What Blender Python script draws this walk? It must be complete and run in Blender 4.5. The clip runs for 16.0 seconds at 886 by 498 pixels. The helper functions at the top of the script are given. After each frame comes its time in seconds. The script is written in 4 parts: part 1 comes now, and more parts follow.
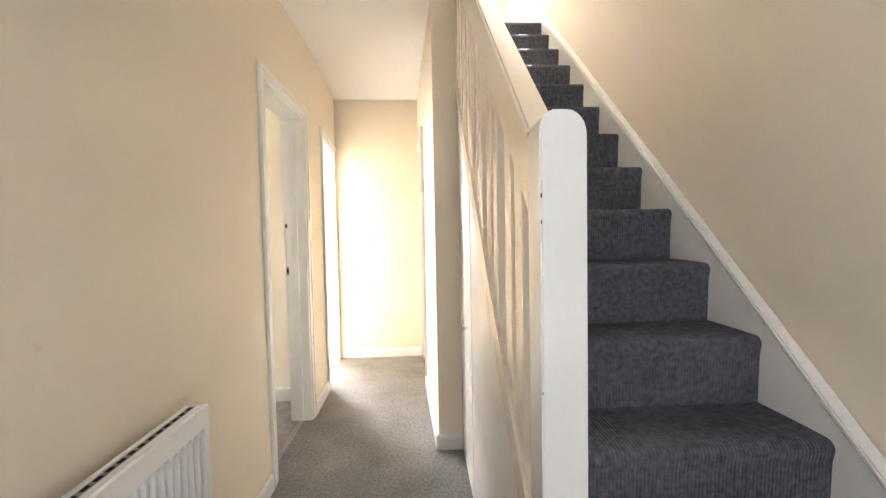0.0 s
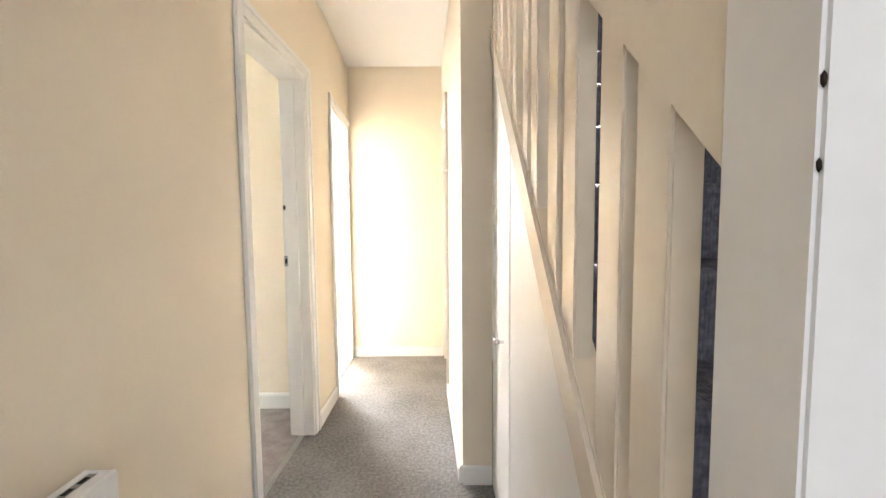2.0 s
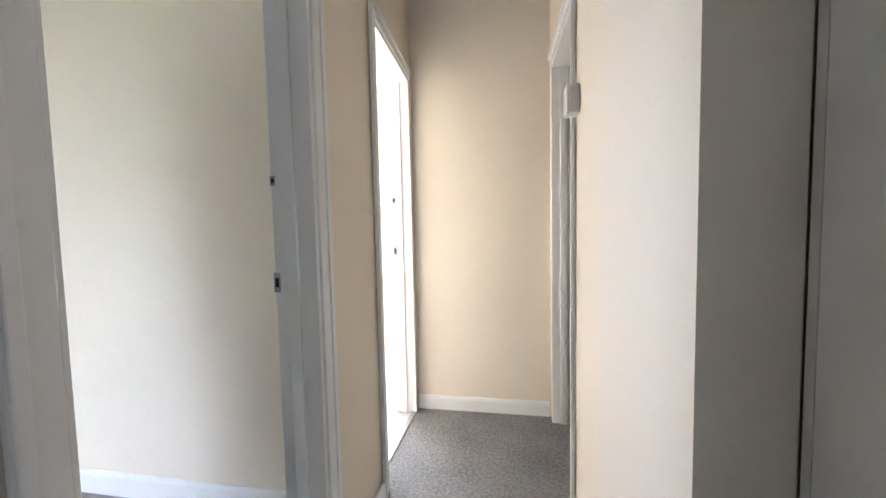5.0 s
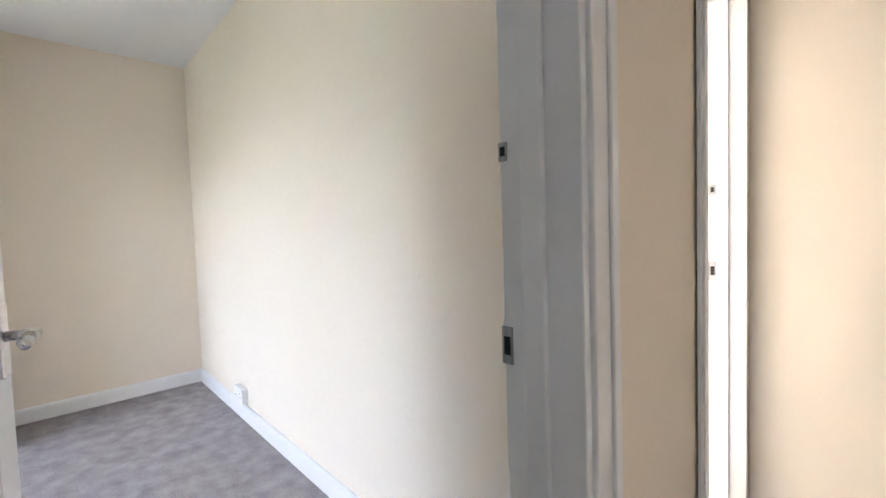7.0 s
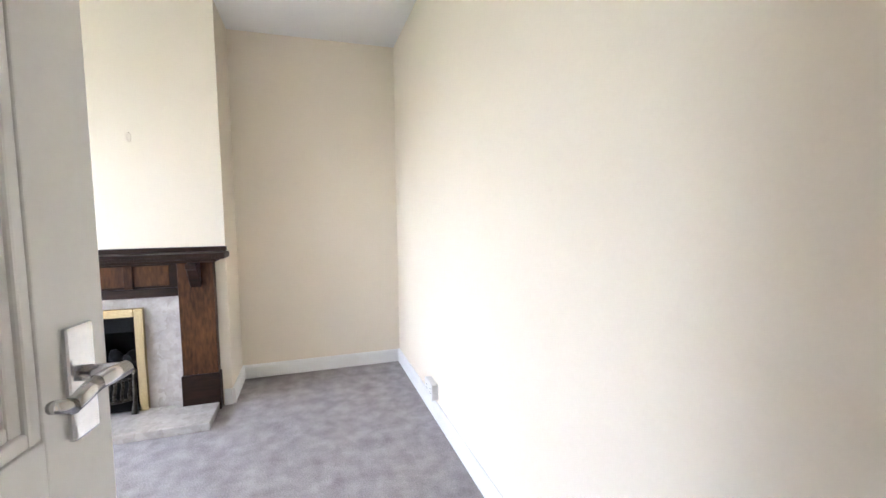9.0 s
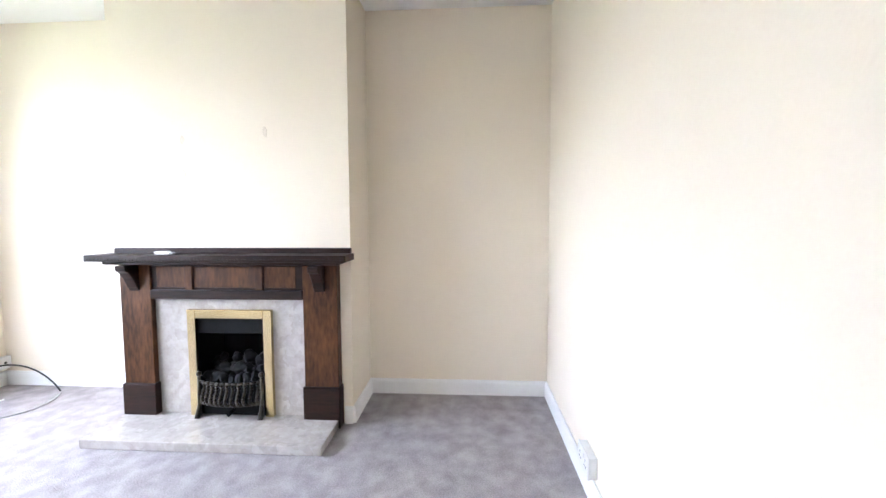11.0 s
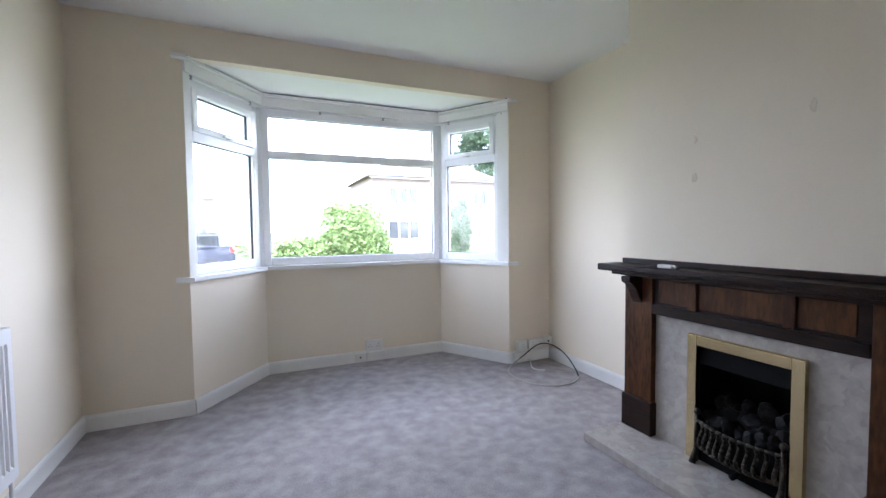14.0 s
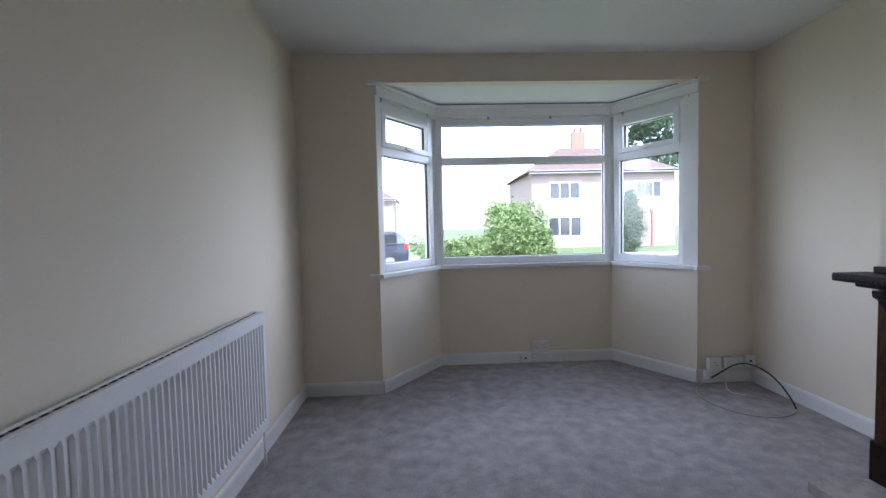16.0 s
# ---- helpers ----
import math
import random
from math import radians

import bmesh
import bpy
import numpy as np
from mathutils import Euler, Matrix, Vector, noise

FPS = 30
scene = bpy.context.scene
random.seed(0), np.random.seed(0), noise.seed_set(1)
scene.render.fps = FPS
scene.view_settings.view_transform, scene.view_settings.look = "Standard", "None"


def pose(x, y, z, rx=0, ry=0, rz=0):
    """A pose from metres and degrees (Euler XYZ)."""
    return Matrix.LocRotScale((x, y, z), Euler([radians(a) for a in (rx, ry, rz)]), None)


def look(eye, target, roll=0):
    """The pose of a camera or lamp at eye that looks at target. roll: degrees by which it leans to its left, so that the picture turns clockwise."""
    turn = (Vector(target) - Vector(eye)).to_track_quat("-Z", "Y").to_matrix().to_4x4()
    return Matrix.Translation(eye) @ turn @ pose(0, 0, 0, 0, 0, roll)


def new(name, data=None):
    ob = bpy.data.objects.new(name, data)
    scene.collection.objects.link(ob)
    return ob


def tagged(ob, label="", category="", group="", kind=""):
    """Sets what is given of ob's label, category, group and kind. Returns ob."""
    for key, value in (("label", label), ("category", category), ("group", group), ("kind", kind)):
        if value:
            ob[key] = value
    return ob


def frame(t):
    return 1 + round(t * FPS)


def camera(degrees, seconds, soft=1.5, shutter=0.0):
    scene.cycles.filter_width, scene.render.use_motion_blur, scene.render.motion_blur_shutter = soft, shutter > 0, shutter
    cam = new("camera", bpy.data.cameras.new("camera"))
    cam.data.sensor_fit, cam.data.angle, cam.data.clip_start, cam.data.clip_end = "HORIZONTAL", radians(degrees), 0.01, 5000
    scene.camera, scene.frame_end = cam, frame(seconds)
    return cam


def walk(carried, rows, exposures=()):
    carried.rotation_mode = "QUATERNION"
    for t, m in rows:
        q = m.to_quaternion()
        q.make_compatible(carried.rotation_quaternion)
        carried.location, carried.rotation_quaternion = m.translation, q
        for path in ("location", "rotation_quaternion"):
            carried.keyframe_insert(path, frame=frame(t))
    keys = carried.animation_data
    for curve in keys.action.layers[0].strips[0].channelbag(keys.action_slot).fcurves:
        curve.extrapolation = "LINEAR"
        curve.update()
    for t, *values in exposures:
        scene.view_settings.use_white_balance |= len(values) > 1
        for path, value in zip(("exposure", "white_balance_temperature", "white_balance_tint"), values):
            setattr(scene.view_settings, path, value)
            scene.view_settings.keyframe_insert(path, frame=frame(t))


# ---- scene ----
PATH = [
    (0, (0.876, -2.265, 1.233), (0.976, -0.269, 1.147), -1.1),
    (0.5, (0.855, -2.236, 1.233), (0.958, -0.24, 1.144), -0.9),
    (1, (0.845, -2.152, 1.222), (0.952, -0.158, 1.118), -1.0),
    (1.5, (0.86, -1.971, 1.206), (0.945, 0.023, 1.085), -1.2),
    (2, (0.878, -1.794, 1.218), (0.866, 0.201, 1.073), -0.5),
    (2.5, (0.864, -1.602, 1.203), (0.78, 0.39, 1.045), -0.1),
    (3, (0.826, -1.337, 1.187), (0.729, 0.654, 1.03), -1.1),
    (5.5, (0.652, -0.468, 1.162), (0.165, 1.467, 1.029), -1.1),
    (6, (0.578, -0.32, 1.163), (-0.085, 1.562, 1.028), -1.4),
    (6.5, (0.485, -0.156, 1.159), (-0.58, 1.533, 1.043), -2.1),
    (7, (0.396, -0.017, 1.173), (-1.057, 1.353, 1.078), -1.9),
    (7.5, (0.312, 0.033, 1.16), (-1.342, 1.152, 1.044), -1.3),
    (8, (0.172, 0.078, 1.162), (-1.6, 0.996, 1.04), -1.2),
    (10.5, (-0.523, 0.29, 1.201), (-2.513, 0.4, 1.039), -0.2),
    (11, (-0.691, 0.323, 1.176), (-2.682, 0.199, 1.034), -0.2),
    (11.5, (-0.799, 0.313, 1.203), (-2.76, -0.041, 1.034), -0.3),
    (12, (-0.921, 0.289, 1.16), (-2.785, -0.425, 1.033), -0.4),
    (12.5, (-1.012, 0.216, 1.155), (-2.638, -0.945, 1.057), -0.4),
    (13, (-1.057, 0.135, 1.167), (-2.426, -1.32, 1.077), -0.4),
    (13.5, (-1.018, 0.085, 1.179), (-2.114, -1.586, 1.084), -0.2),
    (14, (-1.01, 0.117, 1.195), (-1.808, -1.715, 1.102), -0.6),
    (14.5, (-0.98, 0.096, 1.232), (-1.575, -1.81, 1.117), -0.8),
    (15, (-0.983, 0.098, 1.231), (-1.377, -1.86, 1.122), -0.8),
    (15.5, (-0.951, 0.088, 1.247), (-1.185, -1.895, 1.135), -0.9),
    (16, (-0.945, 0.103, 1.233), (-1.016, -1.893, 1.136), -1.3),
]
EXPOSURES = [(0.0, 5.15, 6750, 16), (1.5, 5.25, 6600, 16), (3.0, 4.98, 6400, 16), (5.5, 3.72, 5500, 16), (7.0, 3.85, 5700, 18), (8.0, 3.95, 5850, 18), (10.5, 4.15, 5700, 19), (11.5, 4.12, 5650, 19), (12.5, 4.0, 5700, 19), (13.0, 3.65, 5700, 19), (13.5, 2.93, 5650, 20), (14.0, 2.25, 5550, 19), (14.5, 1.95, 5500, 19), (15.5, 1.42, 5480, 19), (16.0, 1.25, 5450, 19)]
cam = camera(93.4, 16.0)
walk(cam, [(t, look(eye, target, roll)) for t, eye, target, roll in PATH], EXPOSURES)

# ---- world, sun, lamps standing in for the sky in openings, added bay fills ----
SKY = 0.15
world = bpy.data.worlds.new("sky")
scene.world = world
world.use_nodes = True
wn = world.node_tree.nodes
sky = wn.new("ShaderNodeTexSky")
sky.sky_type = "NISHITA"
sky.sun_disc = False
sky.sun_elevation = radians(52)
sky.sun_rotation = radians(20)
wn["Background"].inputs["Strength"].default_value = SKY
haze = wn.new("ShaderNodeHueSaturation")
haze.inputs["Saturation"].default_value = 0.35
haze.inputs["Value"].default_value = 3.2
world.node_tree.links.new(sky.outputs[0], haze.inputs["Color"])
world.node_tree.links.new(haze.outputs[0], wn["Background"].inputs["Color"])


def lamp(name, kind, energy, m, size=(1, 1), color=(1, 1, 1)):
    data = bpy.data.lights.new(name, kind)
    data.energy, data.color = energy, color
    if kind == "AREA":
        data.shape, data.size, data.size_y = "RECTANGLE", size[0], size[1]
    else:
        data.angle = radians(0.5)
    ob = new(name, data)
    ob.matrix_world = m
    return ob


lamp("sun", "SUN", 5.0, look((3, 9, 14), (0, 0, 0)), color=(1, 0.95, 0.88))
FRONT_DOOR_LIGHT, KITCHEN_LIGHT, LANDING_LIGHT, BAY_LIGHT = 0.42, 14, 1.2, 70
lamp("front_door_daylight", "AREA", FRONT_DOOR_LIGHT, look((0.98, -2.97, 1.35), (0.98, 0, 1.2)), (1.2, 1.5), (0.82, 0.91, 1.0))
lamp("kitchen_window_daylight", "AREA", KITCHEN_LIGHT, look((-1.95, 3.98, 1.5), (-1.2, 1.0, 1.0)), (1.35, 1.05), (1, 0.98, 0.95))
# Fill lamps added outside, out of view, to brighten the lounge through the bay.
lamp("bay_fill_lamp", "AREA", BAY_LIGHT, look((-1.82, -6.4, 3.75), (-1.75, -1.0, 1.2)), (5.5, 1.3), (0.93, 0.97, 1.0))
for lx, le in ((4.6, 50), (-9.2, 170)):
    lamp("bay_side_fill_lamp", "AREA", le, look((lx, -7.4, 3.0), (-1.8, -3.2, 1.5)), (4.5, 4.5), (0.93, 0.97, 1.0))
# Landing window is assumed and out of view; added to light the stairwell.
lamp("assumed_landing_daylight", "AREA", LANDING_LIGHT, look((1.8, 1.35, 4.0), (1.0, 0.6, 2.6)), (0.8, 1.0), (1, 0.97, 0.93))

# ---- materials ----
MATS = {}


def mat(name, a, b=None, rough=0.6, scale=6.0, fine=120.0, bump=0.0, metal=0.0, mix=0.5, spec=0.5, detail=4.0, stretch=(1, 1, 1), coat=0.0):
    """Two tones varied by a coarse and a fine noise, with a fine relief."""
    m = bpy.data.materials.new(name)
    m.use_nodes = True
    n, l = m.node_tree.nodes, m.node_tree.links
    p = n["Principled BSDF"]
    b = b or tuple(c * 0.9 for c in a)
    tc = n.new("ShaderNodeTexCoord")
    mp = n.new("ShaderNodeMapping")
    mp.inputs["Scale"].default_value = stretch
    l.new(tc.outputs["Object"], mp.inputs[0])
    n1, n2 = n.new("ShaderNodeTexNoise"), n.new("ShaderNodeTexNoise")
    n1.inputs["Scale"].default_value, n1.inputs["Detail"].default_value = scale, detail
    n2.inputs["Scale"].default_value, n2.inputs["Detail"].default_value = fine, 3.0
    l.new(mp.outputs[0], n1.inputs["Vector"])
    l.new(mp.outputs[0], n2.inputs["Vector"])
    mx = n.new("ShaderNodeMath")
    mx.operation = "MULTIPLY_ADD"
    mx.inputs[1].default_value = mix
    l.new(n2.outputs["Fac"], mx.inputs[0])
    half = n.new("ShaderNodeMath")
    half.operation = "MULTIPLY"
    half.inputs[1].default_value = 1 - mix
    l.new(n1.outputs["Fac"], half.inputs[0])
    l.new(half.outputs[0], mx.inputs[2])
    ramp = n.new("ShaderNodeValToRGB")
    ramp.color_ramp.elements[0].position, ramp.color_ramp.elements[1].position = 0.36, 0.64
    ramp.color_ramp.elements[0].color, ramp.color_ramp.elements[1].color = (*b, 1), (*a, 1)
    l.new(mx.outputs[0], ramp.inputs[0])
    l.new(ramp.outputs[0], p.inputs["Base Color"])
    p.inputs["Roughness"].default_value, p.inputs["Metallic"].default_value = rough, metal
    p.inputs["Specular IOR Level"].default_value = spec
    p.inputs["Coat Weight"].default_value = coat
    if bump:
        bp = n.new("ShaderNodeBump")
        bp.inputs["Strength"].default_value, bp.inputs["Distance"].default_value = bump, 0.004
        l.new(n2.outputs["Fac"], bp.inputs["Height"])
        l.new(bp.outputs[0], p.inputs["Normal"])
    MATS[name] = m
    return m


def ribbed(name, a, b, axis, pitch, strength=0.8):
    """Loop-pile carpet in fine cords."""
    m = mat(name, a, b, rough=0.95, scale=4, fine=65, bump=0.7, mix=0.65, spec=0.1)
    n, l = m.node_tree.nodes, m.node_tree.links
    w = n.new("ShaderNodeTexWave")
    w.bands_direction = axis
    w.inputs["Scale"].default_value = 0.314 / pitch
    w.inputs["Distortion"].default_value = 0.5
    w.inputs["Detail Scale"].default_value = 8
    tc = n.new("ShaderNodeTexCoord")
    l.new(tc.outputs["Object"], w.inputs["Vector"])
    old = [x for x in n if x.type == "BUMP"][0]
    bp = n.new("ShaderNodeBump")
    bp.inputs["Strength"].default_value, bp.inputs["Distance"].default_value = strength, 0.005
    l.new(w.outputs["Fac"], bp.inputs["Height"])
    l.new(old.outputs[0], bp.inputs["Normal"])
    l.new(bp.outputs[0], n["Principled BSDF"].inputs["Normal"])
    ramp = [x for x in n if x.type == "VALTORGB"][0]
    mul = n.new("ShaderNodeMix")
    mul.data_type, mul.blend_type = "RGBA", "MULTIPLY"
    mul.inputs["Factor"].default_value = 0.12
    l.new(ramp.outputs[0], mul.inputs["A"])
    l.new(w.outputs["Color"], mul.inputs["B"])
    l.new(mul.outputs["Result"], n["Principled BSDF"].inputs["Base Color"])
    return m


CREAM = mat("magnolia_emulsion", (0.80, 0.715, 0.585), (0.775, 0.69, 0.56), rough=0.75, scale=1.6, fine=90, bump=0.12, mix=0.35, spec=0.3)
CEIL = mat("ceiling_white", (0.82, 0.81, 0.79), (0.79, 0.78, 0.76), rough=0.9, scale=2, fine=140, bump=0.15)
GLOSS = mat("white_gloss_paint", (0.80, 0.79, 0.77), (0.76, 0.75, 0.72), rough=0.28, scale=4, fine=60, bump=0.04, mix=0.3)
AGED = mat("yellowed_gloss_paint", (0.78, 0.70, 0.58), (0.74, 0.65, 0.52), rough=0.22, scale=3, fine=50, bump=0.05, mix=0.3)
UPVC = mat("white_upvc", (0.82, 0.82, 0.83), (0.80, 0.80, 0.81), rough=0.3, scale=3, fine=50)
RADW = mat("radiator_enamel", (0.82, 0.81, 0.80), (0.79, 0.78, 0.77), rough=0.35, scale=4, fine=60)
HALLC = ribbed("hall_cord_carpet", (0.33, 0.325, 0.32), (0.18, 0.177, 0.175), "X", 0.007, 0.45)
STAIRC = ribbed("stair_cord_carpet", (0.16, 0.165, 0.195), (0.075, 0.078, 0.092), "X", 0.009, 0.7)
LOUNGEC = mat("lounge_pile_carpet", (0.43, 0.40, 0.40), (0.25, 0.23, 0.232), rough=0.98, scale=11, fine=150, bump=0.9, mix=0.45, spec=0.05, detail=8)
WOOD = mat("dark_stained_wood", (0.105, 0.043, 0.014), (0.03, 0.011, 0.005), spec=0.2, rough=0.45, scale=4, fine=30, bump=0.05, stretch=(2.2, 2.2, 0.6), detail=6)
WOODD = mat("dark_mantel_wood", (0.026, 0.011, 0.006), (0.008, 0.004, 0.003), spec=0.2, rough=0.45, scale=3, fine=30, bump=0.08, stretch=(3, 0.35, 3))
BRASS = mat("polished_brass", (0.74, 0.62, 0.36), (0.62, 0.50, 0.27), rough=0.2, metal=1.0, scale=5, fine=60)
BLACK = mat("black_iron", (0.005, 0.005, 0.0055), (0.003, 0.003, 0.003), spec=0.12, rough=0.75, scale=8, fine=90, bump=0.2)
GRATE = mat("burnished_iron", (0.10, 0.088, 0.066), (0.02, 0.018, 0.015), rough=0.34, metal=0.9, scale=14, fine=90, bump=0.1)
COALM = mat("imitation_coal", (0.010, 0.0095, 0.010), (0.003, 0.003, 0.003), spec=0.25, rough=0.75, scale=20, fine=90, bump=0.6)
CHROME = mat("chrome", (0.75, 0.75, 0.77), rough=0.18, metal=1.0)
STEEL = mat("dull_steel", (0.42, 0.42, 0.42), (0.3, 0.3, 0.3), rough=0.4, metal=0.9)
PLASTIC = mat("white_plastic", (0.78, 0.77, 0.74), (0.74, 0.73, 0.70), rough=0.4)
# Near-black fill: shade inside gaps and slots, put into the colour.
RECESS_SHADE = mat("painted_recess_shade", (0.01, 0.01, 0.01), rough=0.9)
CABLEB = mat("black_cable", (0.015, 0.015, 0.017), rough=0.4)
CABLEG = mat("grey_cable", (0.45, 0.44, 0.42), rough=0.45)
RUBBER = mat("black_rubber", (0.015, 0.015, 0.015), rough=0.7)
GRIME = mat("plaster_scuff", (0.76, 0.67, 0.545), (0.66, 0.57, 0.455), rough=0.85, scale=30)


def marble(name):
    m = mat(name, (0.47, 0.44, 0.405), (0.34, 0.315, 0.285), rough=0.13, scale=22, fine=70, mix=0.3, detail=6)
    n, l = m.node_tree.nodes, m.node_tree.links
    v = n.new("ShaderNodeTexVoronoi")
    v.inputs["Scale"].default_value = 20
    tc, nz = n.new("ShaderNodeTexCoord"), n.new("ShaderNodeTexNoise")
    nz.inputs["Scale"].default_value = 9
    add = n.new("ShaderNodeMix")
    add.data_type = "RGBA"
    add.inputs["Factor"].default_value = 0.22
    l.new(tc.outputs["Object"], add.inputs["A"])
    l.new(nz.outputs["Color"], add.inputs["B"])
    l.new(tc.outputs["Object"], nz.inputs["Vector"])
    l.new(add.outputs["Result"], v.inputs["Vector"])
    r = n.new("ShaderNodeValToRGB")
    r.color_ramp.elements[0].color, r.color_ramp.elements[1].color = (0.55, 0.515, 0.475, 1), (0.31, 0.28, 0.255, 1)
    l.new(v.outputs["Color"], r.inputs[0])
    mx = n.new("ShaderNodeMix")
    mx.data_type = "RGBA"
    mx.inputs["Factor"].default_value = 0.45
    l.new([x for x in n if x.type == "VALTORGB"][0].outputs[0], mx.inputs["A"])
    l.new(r.outputs[0], mx.inputs["B"])
    l.new(mx.outputs["Result"], n["Principled BSDF"].inputs["Base Color"])
    return m


MARBLE = marble("beige_marble")


def glass(name, tint=(1, 1, 1)):
    m = bpy.data.materials.new(name)
    m.use_nodes = True
    n, l = m.node_tree.nodes, m.node_tree.links
    n.remove(n["Principled BSDF"])
    t, g, mx = n.new("ShaderNodeBsdfTransparent"), n.new("ShaderNodeBsdfGlossy"), n.new("ShaderNodeMixShader")
    t.inputs["Color"].default_value = (*tint, 1)
    g.inputs["Roughness"].default_value = 0.02
    mx.inputs[0].default_value = 0.05
    l.new(t.outputs[0], mx.inputs[1])
    l.new(g.outputs[0], mx.inputs[2])
    l.new(mx.outputs[0], n["Material Output"].inputs[0])
    return m


GLASS = glass("window_glass", (0.97, 0.98, 0.975))


# ---- building helpers ----
def box(bm, x0, x1, y0, y1, z0, z1, bev=0.0, m=None, seg=2):
    x0, x1, y0, y1, z0, z1 = min(x0, x1), max(x0, x1), min(y0, y1), max(y0, y1), min(z0, z1), max(z0, z1)
    vs = [bm.verts.new((x, y, z)) for x in (x0, x1) for y in (y0, y1) for z in (z0, z1)]
    fs = [bm.faces.new([vs[i] for i in q]) for q in ((0, 1, 3, 2), (4, 6, 7, 5), (0, 4, 5, 1), (2, 3, 7, 6), (0, 2, 6, 4), (1, 5, 7, 3))]
    if bev:
        es = list({e for f in fs for e in f.edges})
        r = bmesh.ops.bevel(bm, geom=es, offset=bev, segments=seg, affect="EDGES", profile=0.5)
        vs = list({v for f in r["faces"] for v in f.verts} | {v for v in vs if v.is_valid})
    if m:
        bmesh.ops.transform(bm, matrix=m, verts=vs)
    return bm


def prism(bm, pts, z0, z1):
    """An upright prism on a footprint."""
    lo, hi = [bm.verts.new((x, y, z0)) for x, y in pts], [bm.verts.new((x, y, z1)) for x, y in pts]
    k = len(pts)
    fs = [bm.faces.new(lo[::-1]), bm.faces.new(hi)]
    for i in range(k):
        fs.append(bm.faces.new((lo[i], lo[(i + 1) % k], hi[(i + 1) % k], hi[i])))
    bmesh.ops.recalc_face_normals(bm, faces=fs)
    return bm


def extrude_yz(bm, pts, x0, x1, bev=0.0):
    """A profile in the y-z plane, drawn out along x."""
    a, b = [bm.verts.new((x0, y, z)) for y, z in pts], [bm.verts.new((x1, y, z)) for y, z in pts]
    k = len(pts)
    fs = [bm.faces.new(a), bm.faces.new(b[::-1])]
    for i in range(k):
        fs.append(bm.faces.new((a[i], b[i], b[(i + 1) % k], a[(i + 1) % k])))
    bmesh.ops.recalc_face_normals(bm, faces=fs)
    if bev:
        bmesh.ops.bevel(bm, geom=list({e for f in fs for e in f.edges}), offset=bev, segments=2, affect="EDGES")
    return bm


def cyl(bm, p, q, r, seg=12, r2=None):
    p, q = Vector(p), Vector(q)
    m = Matrix.Translation((p + q) / 2) @ (q - p).to_track_quat("Z", "Y").to_matrix().to_4x4()
    bmesh.ops.create_cone(bm, cap_ends=True, segments=seg, radius1=r, radius2=r if r2 is None else r2, depth=(q - p).length, matrix=m)
    return bm


def mesh(name, bm, material, smooth=False):
    me = bpy.data.meshes.new(name)
    bm.normal_update()
    bm.to_mesh(me)
    bm.free()
    me.materials.append(material)
    if smooth:
        for f in me.polygons:
            f.use_smooth = True
    return new(name, me)


def part(name, bm, material, parent, label="", smooth=False):
    ob = mesh(name, bm, material, smooth)
    ob.parent = parent
    if label:
        ob["label"] = label
    return ob


def thing(name, label, category, at=(0, 0, 0), group="", kind=""):
    ob = new(name)
    ob.location = at
    ob.empty_display_size = 0.1
    return tagged(ob, label, category, group, kind)


def structure(name, bm, material, label, category="wall"):
    return tagged(mesh(name, bm, material), label, category, kind="structure")


def B():
    return bmesh.new()


def tube(name, pts, r, material, parent=None, label=""):
    """A rounded cable through the given places."""
    cu = bpy.data.curves.new(name, "CURVE")
    cu.dimensions, cu.bevel_depth, cu.bevel_resolution, cu.resolution_u = "3D", r, 2, 8
    sp = cu.splines.new("NURBS")
    sp.points.add(len(pts) - 1)
    for p, c in zip(sp.points, pts):
        p.co = (*c, 1)
    sp.use_endpoint_u, sp.order_u = True, 4
    tmp = bpy.data.objects.new(name, cu)
    scene.collection.objects.link(tmp)
    me = bpy.data.meshes.new_from_object(tmp.evaluated_get(bpy.context.evaluated_depsgraph_get()))
    bpy.data.objects.remove(tmp)
    me.materials.clear()
    me.materials.append(material)
    ob = new(name, me)
    ob.parent = parent
    if label:
        ob["label"] = label
    return ob


# ---- plan (metres) ----
H = 2.51                       # ceiling height
XP, YR, YF = -3.435, 0.84, -3.005   # lounge: party wall, rear wall, front wall
XC, YC0, YC1 = -3.0, -1.72, -0.344  # chimney breast
D1A, D1B, HEAD = -0.20, 0.506, 1.985  # lounge door opening
HX, SX, SW = 0.125, 1.086, 1.835      # hall wall face, stair string face, stair wall face
RISE, GOING, N5 = 0.1857, 0.207, -1.185
BAY = [(-0.582, YF), (-1.035, -3.625), (-2.61, -3.625), (-3.0, YF)]
SILL, BAYH = 0.905, 2.318


def nose(y):
    return RISE * (5 + (y - N5) / GOING)


# ---- setting ----
bm = B()
prism(bm, [(XP, YF), (XP, YR), (0.06, YR), (0.06, YF)], -0.12, 0)
prism(bm, [BAY[0], BAY[3], BAY[2], BAY[1]], -0.12, 0)
structure("floor_lounge", bm, LOUNGEC, "worn taupe-grey pile carpet on the lounge floor", "carpet")
structure("floor_hall", box(B(), 0.06, SW, -3.005, 1.86, -0.12, 0), HALLC, "grey ribbed cord carpet on the hall floor", "carpet")
LINO = mat("kitchen_lino", (0.55, 0.54, 0.52), (0.47, 0.46, 0.45), rough=0.35, scale=3, fine=40)
structure("floor_kitchen", box(B(), -3.0, 0.06, 0.94, 4.0, -0.12, -0.002), LINO, "pale vinyl kitchen floor", "floor")
